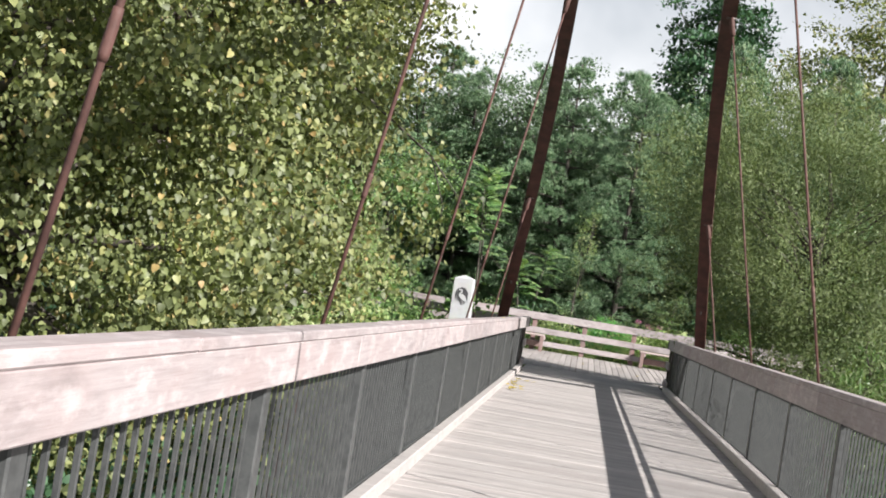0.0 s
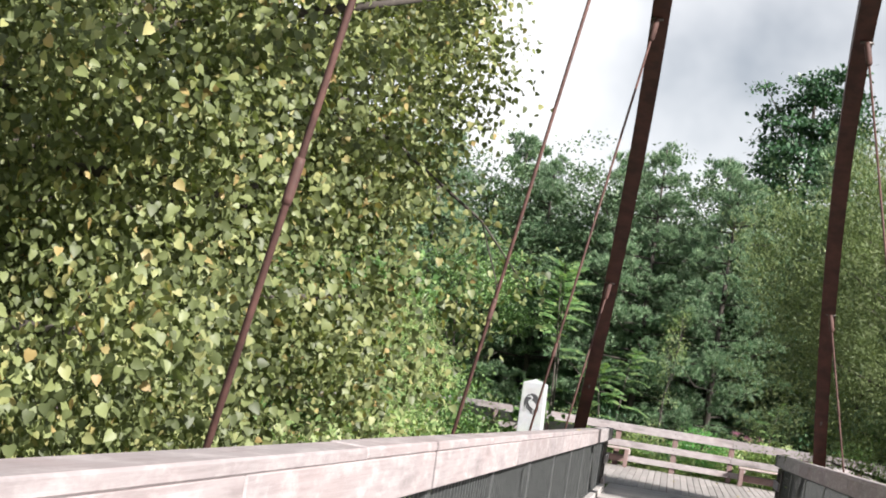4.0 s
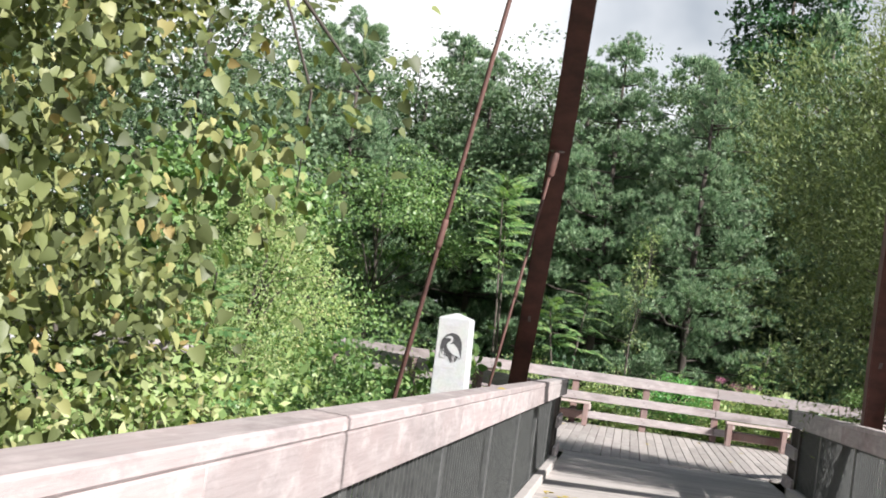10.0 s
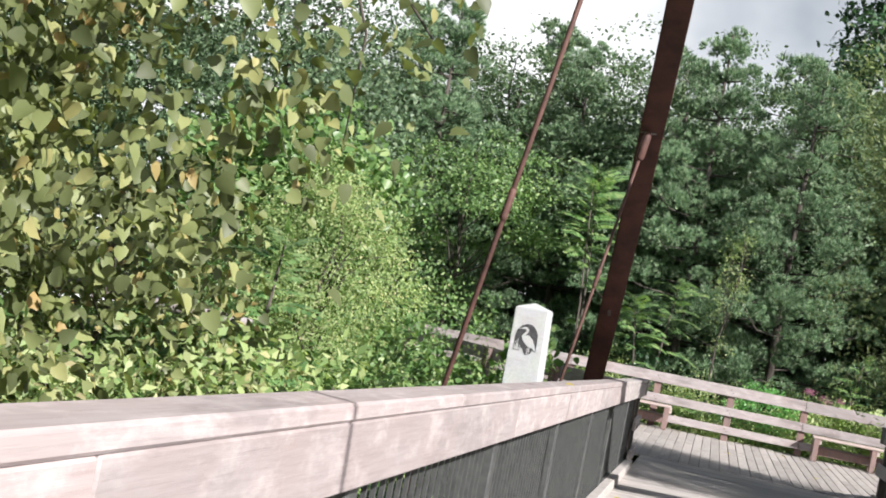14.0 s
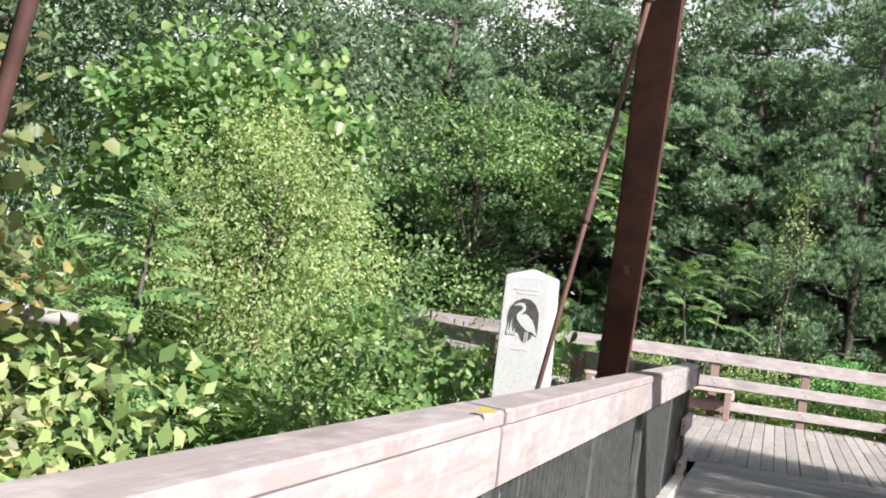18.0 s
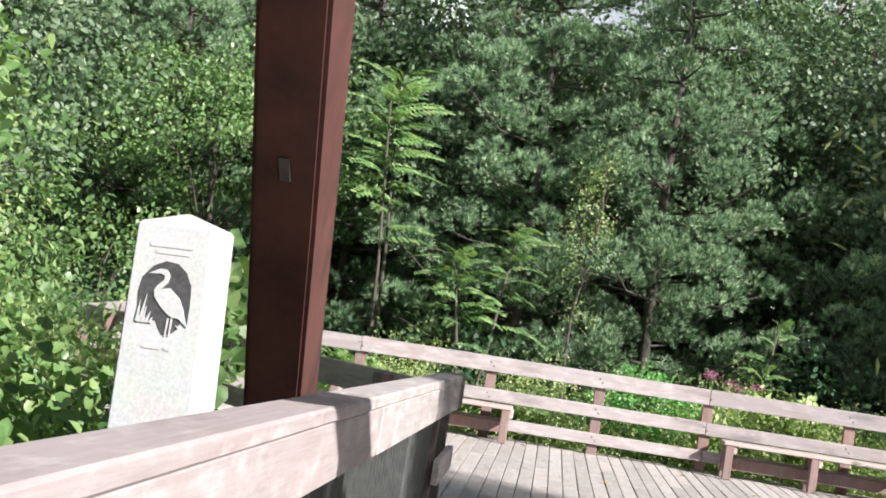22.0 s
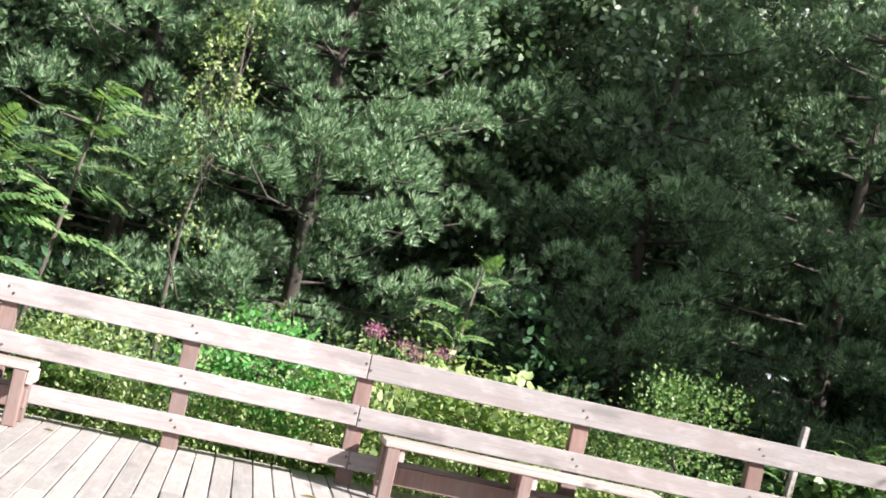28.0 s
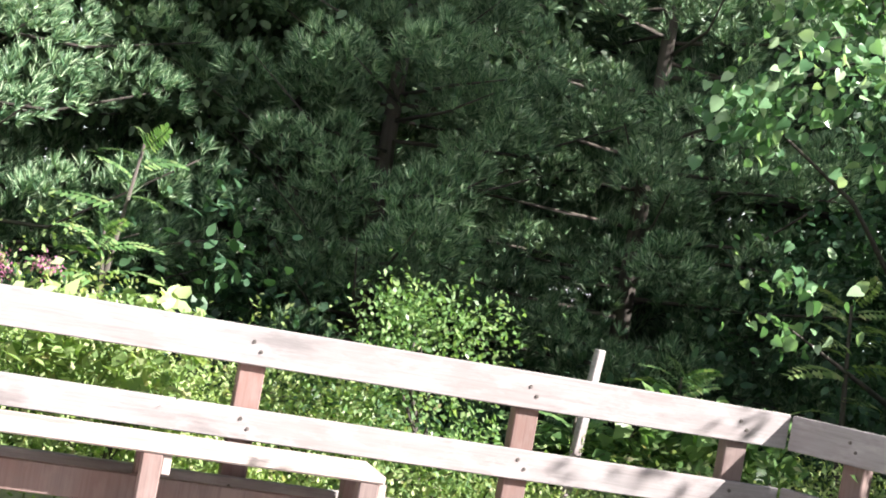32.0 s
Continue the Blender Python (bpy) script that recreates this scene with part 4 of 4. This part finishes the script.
leafy_tree("background_tree", "tall open yellow-green tree rising over the willow", 53, (9.5, 24.0, -0.4), 15.0, (0, 0, 10.5), (4.4, 3.0, 5.6), 420, 60, (0.36, 0.36, 0.2), 0.17, ROUND, COTTON_LEAF, 0.22, group="trees behind the pines")
# trees added up-sun so that the pines on the right fall into shade
leafy_tree("shade_tree", "tall dense dark broadleaf tree beyond the deck corner", 54, (12.4, 11.6, -0.4), 11.0, (0, 0, 6.2), (3.0, 2.8, 5.6), 1500, 30, (0.22, 0.22, 0.16), 0.12, ROUND, DARK_LEAF, 0.2, 0.2)
leafy_tree("shade_tree", "tall broadleaf tree added to cast shade on the wood", 55, (15.6, 9.0, -0.5), 13.0, (0, 0, 7.4), (2.8, 2.8, 6.4), 900, 26, (0.28, 0.28, 0.2), 0.16, ROUND, DARK_LEAF, 0.22, 0.2)
# the two slender ones are never in view, they only block the sun
leafy_tree("shade_tree", "slender tall tree out of view, added to shade the pines", 56, (12.7, 4.75, -0.5), 12.5, (0, 0, 7.2), (1.15, 1.15, 6.2), 460, 40, (0.22, 0.22, 0.2), 0.13, ROUND, DARK_LEAF, 0.16, 0.1)
leafy_tree("shade_tree", "tall bare-stemmed tree out of view, its high dark crown added for shade", 57, (13.6, 4.35, -0.5), 14.0, (0, 0, 10.0), (1.1, 1.1, 4.8), 420, 40, (0.24, 0.24, 0.2), 0.13, ROUND, DARK_LEAF, 0.16, 0.1)
leafy_tree("linden_tree", "broadleaf tree with bright pale leaves hanging at the deck corner", 61, (8.8, 9.7, -0.4), 6.5, (-2.45, -2.05, 4.2), (0.72, 0.72, 2.0), 90, 22, (0.17, 0.17, 0.10), 0.086, BROAD, LINDEN_LEAF, 0.07, 0.2)
dark_shrub = leafy_tree("leafy_shrub", "dense dark shrub in the wood beyond the deck corner", 64, (10.2, 3.6, -0.5), 3.6, (0, 0, 2.2), (2.0, 2.0, 2.5), 800, 22, (0.18, 0.18, 0.12), 0.10, ROUND, DARK_LEAF, 0.06, 0.2, group="dark shrubs beyond the deck")
for x, y, r in ((12.0, 0.6, 90), (11.0, 5.8, 200), (10.6, -2.6, 300), (9.4, 10.0, 40)):
    copy_thing(dark_shrub, pose(x, y, -0.6, 0, 0, r))
leafy_tree("leafy_shrub", "dark broadleaf shrub behind the deck corner", 62, (8.9, 6.4, -0.5), 3.0, (0, 0, 2.0), (1.4, 2.2, 2.2), 420, 22, (0.17, 0.17, 0.10), 0.085, ROUND, DARK_LEAF, 0.06)
leafy_tree("leafy_shrub", "bright green climbing shrub outside the deck fence", 63, (6.6, 2.2, -0.5), 2.2, (-0.2, 0, 1.3), (0.9, 1.5, 1.4), 300, 18, (0.13, 0.13, 0.12), 0.085, ROUND, FRESH_LEAF, 0.04)

# compound-leaved plants behind the fence
frond_plant("tree_of_heaven", "young tree with long feathery compound leaves", 71, (-3.2, 9.3, -0.4), 5.2, 2, 0.85, FROND_LEAF, 7, category="tree")
frond_plant("sumac_shrub", "sumac with feathery compound leaves", 72, (-2.1, 9.0, -0.45), 3.2, 2, 0.72, FROND_LEAF, 5, group="sumacs behind the fence")
frond_plant("sumac_shrub", "sumac with feathery compound leaves in shade", 73, (5.6, 8.3, -0.45), 1.5, 3, 0.42, FROND_LEAF, 5, group="sumacs behind the fence")
frond_plant("sumac_shrub", "low sumac outside the deck corner", 75, (6.4, 4.5, -0.5), 1.4, 3, 0.4, FROND_LEAF, 5, group="sumacs behind the fence")
leafy_tree("leafy_shrub", "vivid green low shrub just behind the fence", 76, (0.30, 7.25, -0.5), 1.3, (0, 0, 1.1), (0.66, 0.45, 0.62), 150, 26, (0.09, 0.09, 0.07), 0.062, OVAL, VIVID_LEAF, 0.03)
frond_plant("sumac_shrub", "dark sumac in the shade behind the fence", 80, (1.95, 9.0, -0.45), 2.4, 2, 0.44, FROND_LEAF, 3, group="sumacs behind the fence")
frond_plant("sumac_shrub", "yellowing sumac in the shade beyond the deck corner", 81, (7.4, 8.1, -0.45), 2.2, 3, 0.5, MEADOW_LEAF, 4, group="sumacs behind the fence")
frond_plant("sumac_shrub", "sumac with feathery leaves outside the deck corner", 82, (7.0, 6.1, -0.5), 1.7, 3, 0.42, FROND_LEAF, 4, group="sumacs behind the fence")
leafy_tree("leafy_shrub", "low large-leaved yellow-green plant behind the fence", 83, (2.15, 7.05, -0.5), 1.3, (0, 0, 1.2), (0.42, 0.3, 0.4), 40, 16, (0.08, 0.08, 0.08), 0.085, HEART, MEADOW_LEAF, 0.02)
leafy_tree("leafy_shrub", "pale green feathery shrub behind the fence", 77, (3.85, 7.5, -0.5), 1.6, (0, 0, 1.2), (0.55, 0.5, 0.8), 150, 30, (0.10, 0.10, 0.1), 0.045, OVAL, FRESH_LEAF, 0.03)

leafy_tree("climbing_vine", "yellow-green vine climbing a pine behind the fence", 78, (-0.6, 9.45, -0.45), 4.4, (0, 0, 3.2), (0.34, 0.3, 1.3), 64, 20, (0.10, 0.10, 0.14), 0.055, OVAL, MEADOW_LEAF, 0.03)
leafy_tree("locust_tree", "fresh green fine-leaved tree in the sun before the pines", 79, (-6.6, 11.0, -0.4), 5.4, (0, 0, 4.1), (2.3, 1.6, 1.5), 200, 46, (0.26, 0.26, 0.10), 0.08, ROUND, FRESH_LEAF, 0.07)

# undergrowth
rng = np.random.default_rng(90)


def undergrowth(name, label, n, box, height, size, template, leaf, per=14, spread=(0.12, 0.12, 0.12)):
    x = rng.uniform(box[0], box[1], n)
    y = rng.uniform(box[2], box[3], n)
    top = height * (0.55 + 0.3 * np.sin(x * 1.9 + y) * np.sin(y * 1.3 + 0.7 * x) + 0.15 * np.sin(4.1 * x + 1.7 * y))
    z = np.array([ground_height(a, b) for a, b in zip(x, y)]) + 0.05 + rng.uniform(0, 1, n) ** 0.45 * np.maximum(top, 0.15)
    c = np.stack([x, y, z], 1)
    v, f = leaves_at(rng, c, per, spread, size, template, 0.6, 0.1, (0.0, 0.0, -30.0))
    ob = new(name, mesh_np(name, v, f, leaf))
    return tagged(ob, label, "undergrowth", kind="stuff")


undergrowth("meadow_undergrowth", "sunlit tangle of low yellow-green plants behind the fence", 5200, (-9.0, 7.5, 6.5, 8.6), 1.3, 0.044, OVAL, MEADOW_LEAF, 30, (0.10, 0.10, 0.11))
undergrowth("wood_undergrowth", "dark leafy undergrowth at the foot of the pines", 4200, (-16.0, 14.0, 8.6, 20.0), 2.0, 0.11, ROUND, DARK_LEAF)
undergrowth("wood_edge", "dark mass of leaves far back in the wood", 1500, (-18.0, 17.0, 19.0, 24.0), 4.6, 0.24, ROUND, DARK_LEAF, 16, (0.35, 0.35, 0.3))
undergrowth("bank_undergrowth", "dark green leafy bank beside the bridge", 2600, (-12.0, -2.1, -22.0, -0.6), 0.9, 0.085, ROUND, DARK_LEAF)
undergrowth("bank_undergrowth", "green leafy bank on the willow side of the bridge", 2400, (2.1, 10.0, -22.0, 0.0), 1.1, 0.10, OVAL, DARK_LEAF)
undergrowth("bank_undergrowth", "green leafy growth in front of the far fence", 1200, (-12.0, -4.6, -0.6, 6.1), 1.5, 0.09, ROUND, FRESH_LEAF)
undergrowth("corner_undergrowth", "green plants outside the deck corner", 900, (5.8, 9.0, 0.5, 6.6), 1.3, 0.09, OVAL, FRESH_LEAF)

# flowering plant
flower = thing("flowering_plant", "tall plant with dusty pink flower heads behind the fence", "plant", pose(1.35, 7.0, -0.5))
fr = np.random.default_rng(5)
heads = np.stack([fr.uniform(-0.3, 0.45, 9), fr.uniform(-0.2, 0.25, 9), fr.uniform(1.35, 1.75, 9)], 1)
for h in heads:
    part("stem", tube([(h[0] * 0.4, h[1] * 0.4, 0), (h[0] * 0.8, h[1] * 0.8, h[2] * 0.6), tuple(h)], [0.008, 0.006, 0.004], 5), FRESH_LEAF, flower)
    v, f = leaves_at(fr, h[None], 130, (0.05, 0.05, 0.03), 0.022, OVAL, 0.5, 0.0, (h[0], h[1], h[2] - 0.2))
    tagged(part_mesh("flower_head", mesh_np("flower_head", v, f, PETAL), flower), kind="stuff")
c = np.stack([fr.uniform(-0.35, 0.5, 60), fr.uniform(-0.25, 0.3, 60), fr.uniform(0.3, 1.5, 60)], 1)
v, f = leaves_at(fr, c, 10, (0.07, 0.07, 0.07), 0.11, OVAL, 0.4, 0.2)
part_mesh("leaves", mesh_np("leaves", v, f, MEADOW_LEAF), flower)

# smaller plants of a few kinds, scattered along the banks
herbs = [
    leafy_tree("herb_bush", "low large-leaved fresh green plant on the bank", 101, (-3.4, -4.4, -0.5), 0.7, (0, 0, 0.6), (0.55, 0.55, 0.6), 50, 13, (0.10, 0.10, 0.09), 0.12, HEART, FRESH_LEAF, 0.02, group="plants on the bank"),
    leafy_tree("herb_bush", "low fine-leaved yellow-green plant on the bank", 102, (-3.2, -6.4, -0.5), 0.9, (0, 0, 0.7), (0.5, 0.5, 0.75), 80, 20, (0.08, 0.08, 0.09), 0.05, OVAL, MEADOW_LEAF, 0.02, group="plants on the bank"),
    leafy_tree("herb_bush", "tall narrow-leaved green plant on the bank", 103, (-4.3, -0.9, -0.5), 1.2, (0, 0, 0.9), (0.45, 0.45, 0.95), 70, 20, (0.08, 0.08, 0.10), 0.11, LANCE, FRESH_LEAF, 0.02, group="plants on the bank"),
    frond_plant("herb_bush", "low plant with feathery compound leaves on the bank", 104, (-3.6, -7.9, -0.5), 1.0, 4, 0.5, FROND_LEAF, 4, group="plants on the bank", category="bush"),
]
hr = random.Random(12)
places = [(hr.uniform(-7.5, -2.7), hr.uniform(-12.5, -0.8)) for _ in range(46)] + [(hr.uniform(-9.0, -4.7), hr.uniform(-0.6, 5.8)) for _ in range(20)] + [(hr.uniform(-5.5, 6.5), hr.uniform(6.95, 8.8)) for _ in range(34)] + [(hr.uniform(6.1, 8.0), hr.uniform(0.6, 6.4)) for _ in range(16)] + [(hr.uniform(2.4, 7.0), hr.uniform(-12.0, -3.5)) for _ in range(20)]
for x, y in places:
    if x > -3.2 and -5.6 < y < -2.8 and x < 0:
        continue
    k = hr.choice((0, 1, 1, 2, 2, 3) if y < 6 and x < 6 else (0, 1, 1, 1, 3))
    sc = hr.uniform(0.75, 1.35) if y < 6 else hr.uniform(0.8, 1.15)
    ob = copy_thing(herbs[k], pose(x, y, ground_height(x, y) - 0.03, hr.uniform(-8, 8), hr.uniform(-8, 8), hr.uniform(0, 360)))
    ob.scale = (sc, sc, sc * hr.uniform(0.85, 1.2))

ob = copy_thing(herbs[1], pose(4.45, 6.72, ground_height(4.45, 6.72) - 0.03, 0, 0, 75))
ob.scale = (0.6, 0.5, 0.8)

# climbing plant with large leaves at the marker
leafy_tree("climbing_plant", "large-leaved climbing plant hanging by the bridge railing", 110, (-2.78, -3.0, -0.5), 1.5, (0, 0, 1.45), (0.28, 0.3, 0.75), 34, 8, (0.09, 0.09, 0.12), 0.13, HEART, FRESH_LEAF, 0.02)
leafy_tree("leafy_shrub", "slender bright green climbing shoots outside the deck fence", 111, (5.85, 3.35, -0.5), 2.6, (0, 0, 2.0), (0.22, 0.24, 1.5), 60, 11, (0.08, 0.08, 0.12), 0.10, OVAL, FRESH_LEAF, 0.02)

# pale broken trunk lying in the bushes
log = new("fallen_log", mesh_of("fallen_log", tube([(-9.6, -4.4, 0.62), (-8.4, -3.2, 0.75), (-7.3, -2.05, 0.80)], [0.09, 0.085, 0.07], 9), STONE))
tagged(log, "pale barkless broken trunk lying in the bushes", "log")

# fallen leaves
lr = random.Random(4)
LEAF_ME = mesh_np("fallen_leaf", HEART[0] * np.array([1, 1, 0.5]), HEART[1], YELLOW_LEAF)


def fallen_leaf(x, y, z, size, label):
    ob = new("fallen_leaf", LEAF_ME)
    ob.matrix_basis = pose(x, y, z + 0.012, lr.uniform(-12, 12), lr.uniform(-12, 12), lr.uniform(0, 360)) @ Matrix.Scale(size, 4)
    return tagged(ob, label, "leaf", "fallen leaves")


for k in range(34):
    y = lr.uniform(-10.2, -6.6)
    fallen_leaf(-1.34 + abs(lr.gauss(0, 0.16)), y, dz(y) + FLOOR_Z, lr.uniform(0.05, 0.09), "yellow fallen leaf lying on the bridge floor")
for x, y in ((-1.68, 5.32), (1.44, 4.39), (-1.06, 6.0), (2.2, 4.9), (-0.2, 3.2), (0.7, 5.4), (-2.6, 4.4), (1.1, 2.1)):
    fallen_leaf(x, y, DECK_Z, lr.uniform(0.07, 0.11), "yellow fallen leaf lying on the deck boards")
fallen_leaf(-1.43, -12.0, dz(-12.0) + 1.092, 0.055, "yellow fallen leaf lying on the railing cap")
